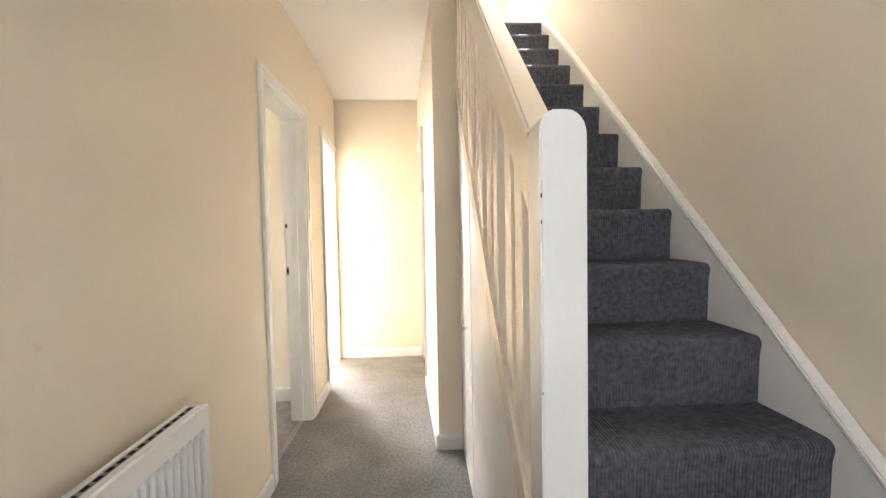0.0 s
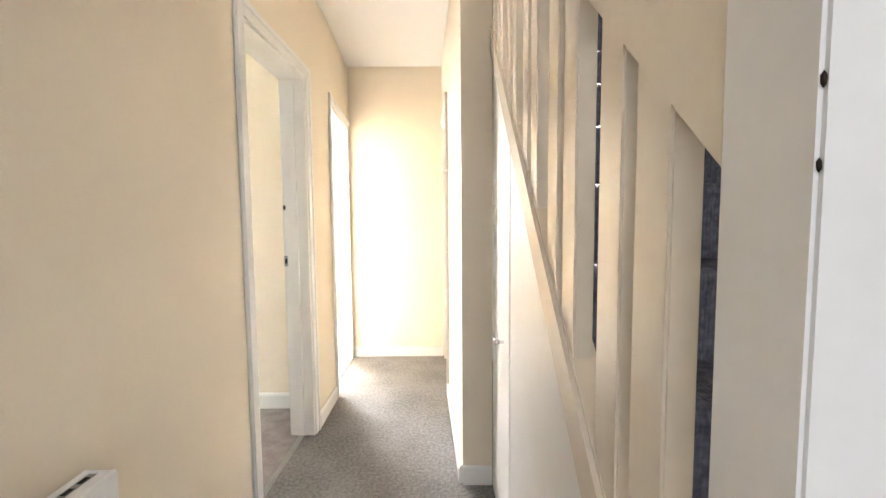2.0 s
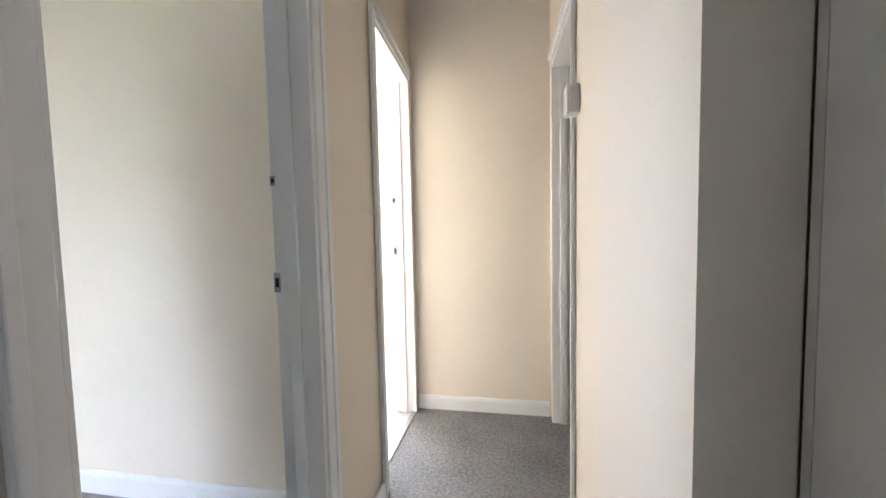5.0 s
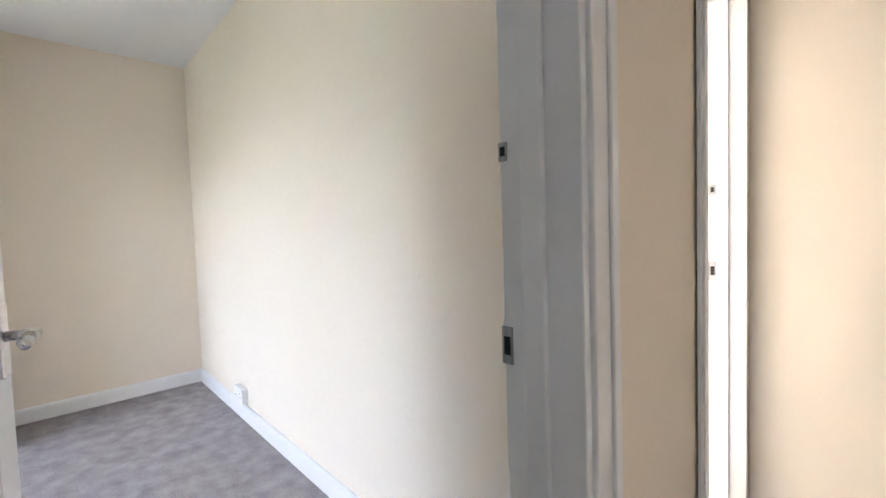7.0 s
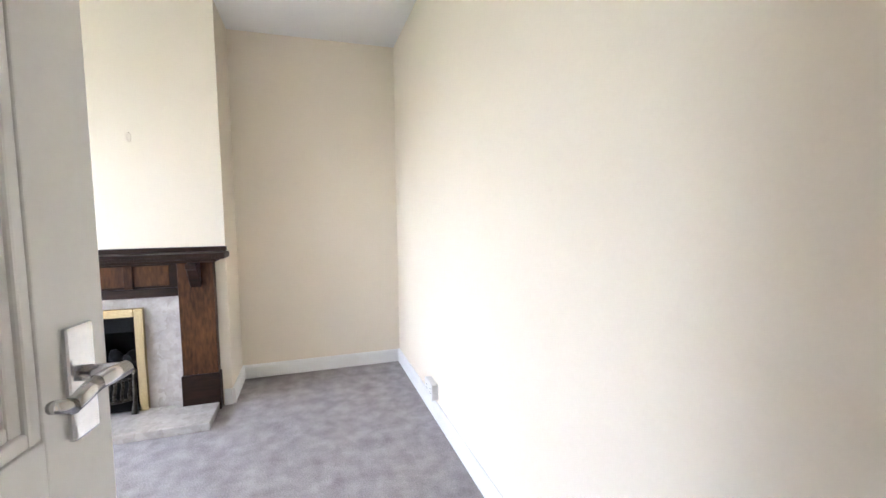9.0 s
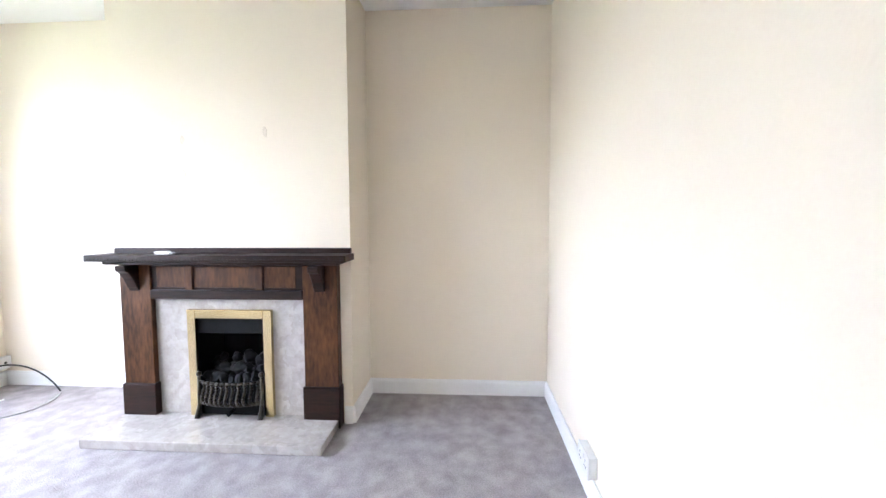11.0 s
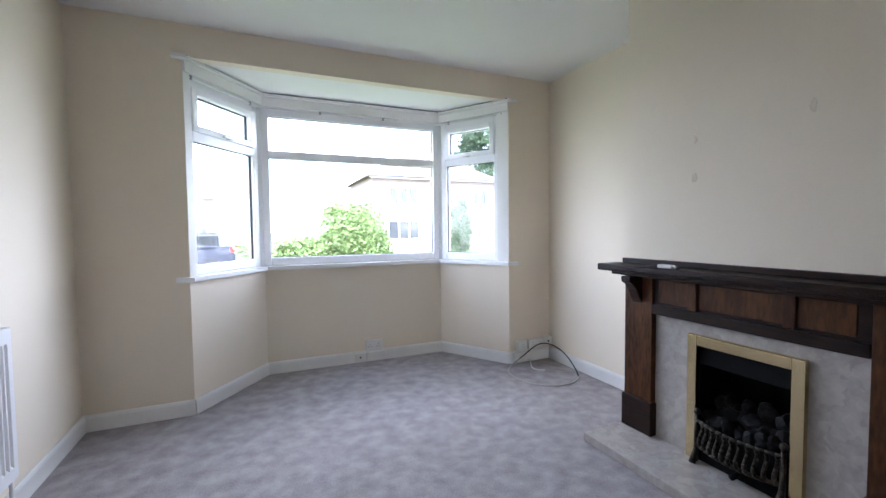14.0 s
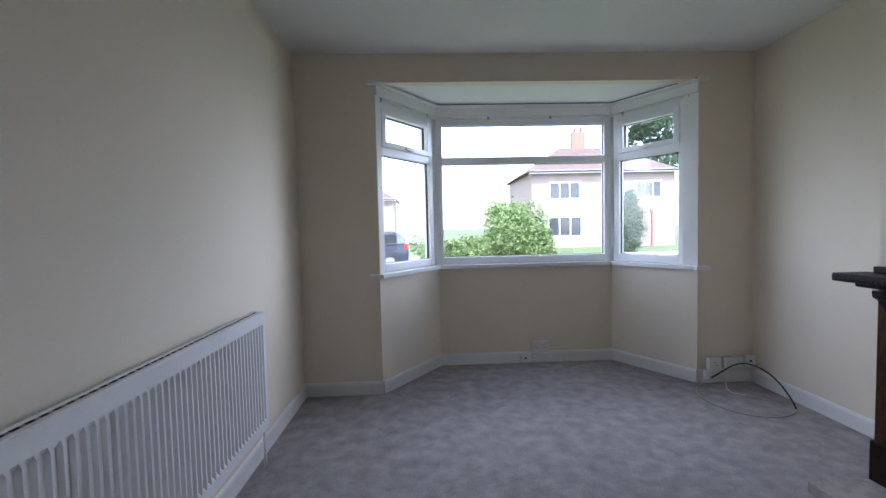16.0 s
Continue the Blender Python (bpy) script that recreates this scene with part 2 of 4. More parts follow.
structure("threshold_lounge", box(B(), 0.045, 0.075, D1A, D1B, 0.0, 0.006, 0.002), STEEL, "metal carpet threshold strip in the lounge doorway", "threshold")
structure("threshold_kitchen", box(B(), 0.03, 0.06, 1.04, 1.80, 0.0, 0.006, 0.002), STEEL, "metal threshold strip in the kitchen doorway", "threshold")

bm = B()
box(bm, XP - 0.1, 0.02, YF, YR + 0.1, H, H + 0.14)
structure("ceiling_lounge", bm, CEIL, "plain white painted lounge ceiling", "ceiling")
structure("ceiling_hall", box(B(), 0.02, 0.97, -3.005, 1.86, H, H + 0.14), CEIL, "plain white painted hall ceiling", "ceiling")
structure("ceiling_hall_front", box(B(), 0.97, SW, -3.005, -1.75, H, H + 0.14), CEIL, "plain white painted ceiling by the front door", "ceiling")
structure("ceiling_bay", prism(B(), [(-0.59, YF - 0.082), (-0.59, YF - 0.252), (-0.5, YF - 0.252), (-0.98, -3.76), (-2.67, -3.76), (-3.08, YF - 0.252), (-2.99, YF - 0.252), (-2.99, YF - 0.082)], BAYH, BAYH + 0.1), CEIL, "white painted bay ceiling", "ceiling")
structure("ceiling_kitchen", box(B(), -3.0, 0.02, 0.94, 4.0, H, H + 0.1), CEIL, "white kitchen ceiling", "ceiling")
structure("ceiling_store", box(B(), 0.97, SW, 0.95, 1.86, H - 0.03, H + 0.07), CEIL, "white ceiling of the store room", "ceiling")

# hall and lounge dividing wall, with two door openings
bm = B()
prism(bm, [(0, -3.005), (HX, -3.005), (HX, D1A), (0, D1A)], 0, H)
prism(bm, [(0, D1A), (HX, D1A), (HX, D1B), (0, D1B)], HEAD, H)
prism(bm, [(0, D1B), (HX, D1B), (0.115, 1.04), (-0.01, 1.04)], 0, H)
prism(bm, [(-0.01, 1.04), (0.115, 1.04), (0.055, 1.80), (-0.07, 1.80)], HEAD, H)
prism(bm, [(-0.07, 1.80), (0.055, 1.80), (0.05, 1.98), (-0.07, 1.98)], 0, H)
structure("wall_hall", bm, CREAM, "cream painted wall between hall and lounge")
structure("wall_lounge_rear", box(B(), XP, -0.005, YR, YR + 0.1, 0, H), CREAM, "cream painted rear wall of the lounge")
structure("wall_party", box(B(), XP - 0.1, XP, YF - 0.2, YR + 0.1, 0, H), CREAM, "cream painted party wall of the lounge")
FO0, FO1, FOZ = -1.262, -0.803, 0.62
bm = B()
box(bm, XP, XC, YC0, FO0, 0, H)
box(bm, XP, XC, FO1, YC1, 0, H)
box(bm, XP, XC, FO0, FO1, FOZ, H)
box(bm, XP, XC - 0.22, FO0, FO1, 0, FOZ)
structure("wall_chimney_breast", bm, CREAM, "cream painted chimney breast with a few scuffs")
bm = B()
box(bm, -0.582, 0, YF - 0.25, YF, 0, H)
box(bm, XP, -3.0, YF - 0.25, YF, 0, H)
box(bm, -3.0, -0.582, YF - 0.08, YF, 2.305, H)
structure("wall_front", bm, CREAM, "cream painted front wall around the bay")


def offset(p, q, d):
    """The two places moved by d to the right of the way from p to q."""
    v = (Vector(q) - Vector(p)).normalized()
    n = Vector((v.y, -v.x)) * d
    return Vector(p) + n, Vector(q) + n


bm = B()
OUT = [(-0.33, YF - 0.02), (-0.93, -3.87), (-2.71, -3.87), (-3.25, YF - 0.02)]
for i in range(3):
    prism(bm, [BAY[i], BAY[i + 1], OUT[i + 1], OUT[i]], -0.3, SILL - 0.03)
structure("wall_bay", bm, CREAM, "cream painted low wall under the bay window")

# hall: far wall, right-hand wall, stair wall, front wall
structure("wall_hall_end", box(B(), 0.05, SW, 1.858, 1.98, 0, H), CREAM, "cream painted wall at the end of the hall")
bm = B()
prism(bm, [(0.949, 0.05), (1.085, 0.05), (1.003, 1.075), (0.896, 1.075)], 0, H + 0.14)
prism(bm, [(0.896, 1.075), (1.003, 1.075), (0.965, 1.79), (0.862, 1.79)], 1.99, H + 0.14)
prism(bm, [(0.862, 1.79), (0.965, 1.79), (0.96, 1.858), (0.858, 1.858)], 0, H + 0.14)
structure("wall_under_stairs", bm, CREAM, "cream painted wall beside the staircase foot")
structure("wall_store_near", box(B(), 1.125, SW, 0.12, 0.19, 0, 2.0), CREAM, "cream painted wall under the stairs")
bm = B()
box(bm, SW, SW + 0.1, -3.105, 2.9, 0, 3.5)
box(bm, SW, SW + 0.1, -3.105, 0.95, 3.5, 5.0)
box(bm, SW, SW + 0.1, 1.75, 2.9, 3.5, 5.0)
box(bm, SW, SW + 0.1, 0.95, 1.75, 4.5, 5.0)
structure("wall_stair", bm, CREAM, "cream painted wall beside the stairs")
bm = B()
box(bm, HX, 0.38, -3.105, -3.005, 0, H)
box(bm, 1.58, SW, -3.105, -3.005, 0, H)
box(bm, 0.38, 1.58, -3.105, -3.005, 2.1, H)
box(bm, 0.38, 1.58, -3.105, -3.005, 0, 0.6)
structure("wall_hall_front", bm, CREAM, "cream painted front wall of the hall")
# upper landing
structure("floor_landing", box(B(), 0.0, SW, N5 + 10 * GOING + 0.02, 2.8, 2.60, 15 * RISE), STAIRC, "dark grey carpet on the upper landing", "carpet")
bm = B()
box(bm, 0.87, 0.97, -1.75, N5 + 10 * GOING, H + 0.14, 5.0)
box(bm, -0.1, 0.0, N5 + 10 * GOING, 2.9, H + 0.14, 5.0)
box(bm, 0.97, SW, -1.85, -1.75, H + 0.14, 5.0)
box(bm, 0.0, 0.87, N5 + 10 * GOING - 0.1, N5 + 10 * GOING, H + 0.14, 5.0)
box(bm, 0.0, SW, 2.8, 2.9, H + 0.14, 5.0)
structure("wall_landing", bm, CREAM, "cream painted upper landing walls")
structure("ceiling_landing", box(B(), -0.1, SW + 0.1, -1.85, 2.9, 5.0, 5.1), CEIL, "white landing ceiling", "ceiling")
# kitchen shell
bm = B()
box(bm, -3.1, -3.0, 0.94, 4.0, 0, H)
box(bm, -0.07, 0.03, 1.98, 4.1, 0, H)
box(bm, -3.0, -2.65, 4.0, 4.1, 0, H)
box(bm, -1.25, -0.07, 4.0, 4.1, 0, H)
box(bm, -2.65, -1.25, 4.0, 4.1, 0, 0.95)
box(bm, -2.65, -1.25, 4.0, 4.1, 2.05, H)
box(bm, -3.0, -0.005, YR + 0.1, YR + 0.106, 0, H)
structure("wall_kitchen", bm, CREAM, "pale painted kitchen walls")


def skirting(p, q, h=0.10, t=0.016, z=0.0, material=None):
    """A skirting board from p to q; the room lies to the left of the way."""
    p, q = Vector(p), Vector(q)
    v = (q - p).normalized()
    n = Vector((-v.y, v.x))
    bm = B()
    prof = [(0.0005, 0), (t, 0), (t, h - 0.018), (t * 0.75, h - 0.006), (t * 0.4, h), (0.0005, h)]
    a = [bm.verts.new((*(p + n * d), z + u)) for d, u in prof]
    b = [bm.verts.new((*(q + n * d), z + u)) for d, u in prof]
    k = len(prof)
    bm.faces.new(a)
    bm.faces.new(b[::-1])
    for i in range(k):
        bm.faces.new((a[i], b[i], b[(i + 1) % k], a[(i + 1) % k]))
    bmesh.ops.recalc_face_normals(bm, faces=bm.faces)
    return structure("baseboard", bm, material or GLOSS, "white gloss painted skirting board", "baseboard")


for p, q in (((0, D1A - 0.07), (0, YF)), ((0, YF), BAY[0]), (BAY[0], BAY[1]), (BAY[1], BAY[2]), (BAY[2], BAY[3]), (BAY[3], (XP, YF)),
             ((XP, YF), (XP, YC0)), ((XP, YC0), (XC, YC0)), ((XC, YC0), (XC, -1.68)), ((XC, -0.39), (XC, YC1)), ((XC, YC1), (XP, YC1)), ((XP, YC1), (XP, YR)), ((XP, YR), (-0.02, YR))):
    # the lounge is walked with the room on the right hand, so the ends are swapped
    skirting(q, p)
for p, q in (((HX, -3.0), (HX, D1A - 0.065)), ((HX, D1B + 0.07), (0.12, 0.975)), ((0.06, 1.858), (0.85, 1.858)), ((0.897, 1.01), (0.949, 0.05)), ((0.949, 0.05), (1.083, 0.05))):
    skirting(q, p, 0.085)


def door_lining(name, x0, x1, y0, y1, zt, skew=0.0, sides=(1, 1), near=True, far=True):
    """Lining, stops and moulded architraves round an opening through a wall that runs along y."""
    root = thing(name, "white gloss painted door lining with moulded architrave", "door frame", kind="structure")

    def slant(bm):
        for v in bm.verts:
            v.co.x += skew * (v.co.y - y0)
        return bm
    t = 0.022
    part("jamb", slant(box(B(), x0 - 0.004, x1 + 0.004, y0 - 0.002, y0 + t, 0, zt, 0.002)), GLOSS, root)
    part("jamb", slant(box(B(), x0 - 0.004, x1 + 0.004, y1 - t, y1 + 0.002, 0, zt, 0.002)), GLOSS, root)
    part("head", slant(box(B(), x0 - 0.004, x1 + 0.004, y0 + t, y1 - t, zt - t, zt + 0.002, 0.002)), GLOSS, root)
    xs = x0 + 0.04
    part("door_stop", slant(box(B(), xs, xs + 0.035, y0 + t, y0 + t + 0.012, 0, zt - t, 0.002)), GLOSS, root)
    part("door_stop", slant(box(B(), xs, xs + 0.035, y1 - t - 0.012, y1 - t, 0, zt - t, 0.002)), GLOSS, root)
    for side, xf in ((sides[0], x0), (sides[1], x1)):
        if not side:
            continue
        d = -1 if xf == x0 else 1
        w = 0.062

        def arch(a, b, z0, z1):
            bm = B()
            box(bm, xf + d * 0.0015, xf + d * 0.013, a, b, z0, z1, 0.003)
            return bm
        if near:
            part("architrave", slant(arch(y0 - w + 0.006, y0 + 0.008, 0, zt + w)), GLOSS, root)
            part("architrave_bead", slant(box(B(), xf + d * 0.012, xf + d * 0.019, y0 - w + 0.008, y0 - w + 0.03, 0, zt + w - 0.004, 0.003)), GLOSS, root)
        if far:
            part("architrave", slant(arch(y1 - 0.008, y1 + w - 0.006, 0, zt + w)), GLOSS, root)
            part("architrave_bead", slant(box(B(), xf + d * 0.012, xf + d * 0.019, y1 + w - 0.03, y1 + w - 0.008, 0, zt + w - 0.004, 0.003)), GLOSS, root)
        part("architrave", slant(arch(y0 + 0.0085, y1 - 0.0085, zt - 0.008, zt + w)), GLOSS, root)
        part("architrave_bead", slant(box(B(), xf + d * 0.012, xf + d * 0.019, y0 - 0.03, y1 + 0.03, zt + w - 0.03, zt + w - 0.008, 0.003)), GLOSS, root)
    return root


def strike(parent, x, y, z, h, w=0.03):
    """A keep let into the jamb: a metal plate with a dark slot."""
    pl = part("strike_plate", box(B(), x - w / 2, x + w / 2, y - 0.003, y, z - h / 2, z + h / 2, 0.001), STEEL, parent, "small steel strike plate")
    part("slot", box(B(), x - w * 0.22, x + w * 0.3, y - 0.0045, y - 0.003, z - h * 0.24, z + h * 0.24), RECESS_SHADE, pl, "dark latch slot")


lin = door_lining("door_frame_1", 0, HX, D1A, D1B, HEAD, sides=(1, 1))
strike(lin, 0.003, D1B - 0.022, 0.993, 0.058, 0.02)
strike(lin, 0.003, D1B - 0.022, 1.285, 0.028, 0.016)
lin2 = door_lining("door_frame_2", -0.01, 0.115, 1.04, 1.80, HEAD, skew=-0.079, sides=(1, 1), far=False)
strike(lin2, -0.045, 1.778, 0.985, 0.07, 0.026)
strike(lin2, -0.045, 1.778, 1.285, 0.04, 0.022)
lin3 = door_lining("door_frame_3", 0.896, 1.003, 1.075, 1.79, 1.99, skew=-0.0463, sides=(1, 0), far=False)


def panel_door(name, w, h, m, label, handle_side=True, plain=False):
    """A leaf with raised-and-fielded panels; local x from the hinge, y is its thickness, both faces moulded."""
    root = thing(name, label, "door")
    t = 0.036
    if plain:
        part("leaf", box(B(), 0, w, -t / 2, t / 2, 0, h, 0.002), GLOSS, root)
    else:
        st = 0.105
        part("stile", box(B(), 0, st, -t / 2, t / 2, 0, h, 0.002), GLOSS, root)
        part("stile", box(B(), w - st, w, -t / 2, t / 2, 0, h, 0.002), GLOSS, root)
        rails = ((0, 0.2), (0.80, 0.95), (h - 0.11, h))
        for a, b in rails:
            part("rail", box(B(), st, w - st, -t / 2, t / 2, a, b, 0.002), GLOSS, root)
        for (a, b) in ((0.2, 0.80), (0.95, h - 0.11)):
            bm = B()
            box(bm, st, w - st, -0.006, 0.006, a, b)
            for s in (-1, 1):
                i = 0.0
                for k, (ins, d) in enumerate(((0.0, 0.016), (0.014, 0.010))):
                    for e in ((st + ins, st + ins + 0.016, a + ins, b - ins), (w - st - ins - 0.016, w - st - ins, a + ins, b - ins)):
                        box(bm, e[0], e[1], s * 0.0055, s * d, e[2], e[3], 0.003)
                    box(bm, st + ins + 0.016, w - st - ins - 0.016, s * 0.0055, s * d, a + ins, a + ins + 0.016, 0.003)
                    box(bm, st + ins + 0.016, w - st - ins - 0.016, s * 0.0055, s * d, b - ins - 0.016, b - ins, 0.003)
            part("panel", bm, GLOSS, root, "recessed panel with moulded edge")
    if handle_side:
        for s in (1, -1):
            pl = part("handle_plate", box(B(), w - 0.075, w - 0.033, s * t / 2, s * (t / 2 + 0.008), 0.93, 1.055, 0.003), CHROME, root, "chrome lever handle backplate")
            bm = B()
            yy = s * (t / 2 + 0.045)
            cyl(bm, (w - 0.054, s * t / 2, 1.0), (w - 0.054, yy, 1.0), 0.009)
            cyl(bm, (w - 0.048, yy, 1.0), (w - 0.10, yy, 1.003), 0.009)
            cyl(bm, (w - 0.098, yy, 1.003), (w - 0.135, yy, 0.994), 0.009, r2=0.008)
            cyl(bm, (w - 0.133, yy, 0.994), (w - 0.158, yy, 1.004), 0.008, r2=0.006)
            part("lever", bm, CHROME, pl, smooth=True)
        part("latch_plate", box(B(), w, w + 0.0015, -0.012, 0.012, 0.93, 1.05), STEEL, root)
    root.matrix_world = m
    return root


ang = math.degrees(math.atan2(0.098, -0.70))
panel_door("lounge_door", 0.70, 1.96, pose(-0.012, D1A + 0.005, 0.012, 0, 0, ang), "white gloss panelled door standing open into the lounge")
pd = panel_door("store_door", 0.64, 1.95, pose(0.975, 1.762, 0.012, 0, 0, -14), "plain white door standing open into the store", handle_side=False, plain=True)
for z in (0.20, 1.78):
    part("hinge", box(B(), -0.012, 0.014, -0.026, -0.018, z - 0.045, z + 0.045, 0.002), STEEL, pd, "steel butt hinge")

# ---- staircase ----
stair = thing("staircase", "closed-string staircase with dark grey ribbed carpet and white painted timber", "staircase", (SX, -1.9, 0), kind="structure")
stair.location = (0, 0, 0)
for n in range(1, 16):
    y = N5 + (n - 5) * GOING
    z = RISE * n
    r = 0.022
    bm = B()
    prof = [(y + 0.012, z - RISE - 0.01), (y + 0.006, z - 0.05)]
    for k in range(7):
        a = radians(200 - k * 110 / 6)
        prof.append((y + r + r * math.cos(a), z - r + r * math.sin(a)))
    prof += [(y + 0.1, z + 0.001), (y + GOING + 0.05, z), (y + GOING + 0.05, z - RISE)]
    if n == 15:
        prof[-2:] = [(y + 0.06, z), (y + 0.06, z - RISE)]
        prof[-3] = (y + 0.05, z + 0.001)
    extrude_yz(bm, prof, SX + 0.05, SW - 0.04)
    part("tread", bm, STAIRC, stair, "dark grey ribbed carpet step", smooth=False)
YN0, YN1 = -1.568, -1.486     # newel


def sloped(y0, y1, d0, d1, x0, x1, bev=0.003):
    """A board following the pitch, between two heights over the nosing line."""
    return extrude_yz(B(), [(y0, nose(y0) + d0), (y1, nose(y1) + d0), (y1, nose(y1) + d1), (y0, nose(y0) + d1)], x0, x1, bev)


YT = 0.86
part("wall_string", sloped(-2.05, YT, -0.30, 0.045, SW - 0.04, SW - 0.004), GLOSS, stair, "white painted wall string with chips")
part("string_capping", sloped(-2.05, YT, 0.046, 0.064, SW - 0.044, SW - 0.003, 0.004), GLOSS, stair)
part("outer_string", sloped(YN1, YT, -0.30, -0.111, SX + 0.022, SX + 0.05), GLOSS, stair, "white painted outer string")
part("string_capping", sloped(YN1, YT, -0.11, 0.008, SX - 0.012, SX + 0.042, 0.008), AGED, stair, "yellowed gloss capping along the string")
part("handrail", sloped(YN1, YT, 0.585, 0.742, SX - 0.004, SX + 0.034, 0.005), AGED, stair, "wide flat painted handrail board")
part("handrail_capping", sloped(YN1, YT, 0.743, 0.765, SX - 0.012, SX + 0.05, 0.007), AGED, stair)
# newel with chamfered shoulders
NX0, NX1, NZ = 1.077, 1.158, 1.434
bm = B()
pts = [(NX0, 0), (NX1, 0), (NX1, NZ - 0.035), (NX1 - 0.006, NZ - 0.016), (NX1 - 0.02, NZ - 0.003), (NX1 - 0.03, NZ), (NX0 + 0.02, NZ), (NX0 + 0.008, NZ - 0.01), (NX0, NZ - 0.025)]
a, b = [bm.verts.new((x, YN0, z)) for x, z in pts], [bm.verts.new((x, YN1, z)) for x, z in pts]
bm.faces.new(a), bm.faces.new(b[::-1])
for i in range(len(pts)):
    bm.faces.new((a[i], b[i], b[(i + 1) % len(pts)], a[(i + 1) % len(pts)]))
bmesh.ops.recalc_face_normals(bm, faces=bm.faces)
bmesh.ops.bevel(bm, geom=list(bm.edges), offset=0.003, segments=2, affect="EDGES")
newel = part("newel_post", bm, GLOSS, stair, "square white gloss newel post with chips")
for z, s in ((1.29, 0.0035), (1.245, 0.003), (0.62, 0.003), (0.95, 0.002)):
    bm = B()
    bmesh.ops.create_icosphere(bm, subdivisions=1, radius=s, matrix=Matrix.Translation((NX0 + 0.002, YN0 + 0.002, z)) @ Matrix.Diagonal((0.5, 0.5, 1.4, 1)))
    part("chip", bm, WOODD, newel, "dark chip in the paint")
w = 0.073
for pair in range(9):
    for near_edge in (-1.408, -1.301):
        y = near_edge + 0.28 * pair
        if y + w < YT:
            part("baluster", extrude_yz(B(), [(y, nose(y) + 0.004), (y + w, nose(y + w) + 0.004), (y + w, nose(y + w) + 0.60), (y, nose(y) + 0.60)], SX - 0.002, SX + 0.030, 0.003), AGED, stair, "flat painted baluster board")
# spandrel below the string, with a cupboard door in it
SPX = SX + 0.001
LOW = -0.112


def under(y0, y1, x0, x1, z0=0.0, bev=0.002):
    return extrude_yz(B(), [(y0, z0), (y1, z0), (y1, max(z0 + 0.02, nose(y1) + LOW)), (y0, max(z0 + 0.02, nose(y0) + LOW))], x0, x1, bev)


part("spandrel_panel", under(YN1, -0.452, SPX, SPX + 0.02), GLOSS, stair, "white gloss panel under the stairs")
cup = part("cupboard_door", under(-0.448, 0.02, SPX - 0.003, SPX + 0.018, 0.012), GLOSS, stair, "white gloss sloping cupboard door")
bm = B()
cyl(bm, (SPX - 0.003, -0.315, 0.772), (SPX - 0.03, -0.315, 0.772), 0.006)
cyl(bm, (SPX - 0.028, -0.325, 0.772), (SPX - 0.028, -0.265, 0.777), 0.006)
part("catch", bm, CHROME, cup, "small metal turn catch", smooth=True)
part("spandrel_post", under(0.023, 0.048, SPX, SPX + 0.02), GLOSS, stair)


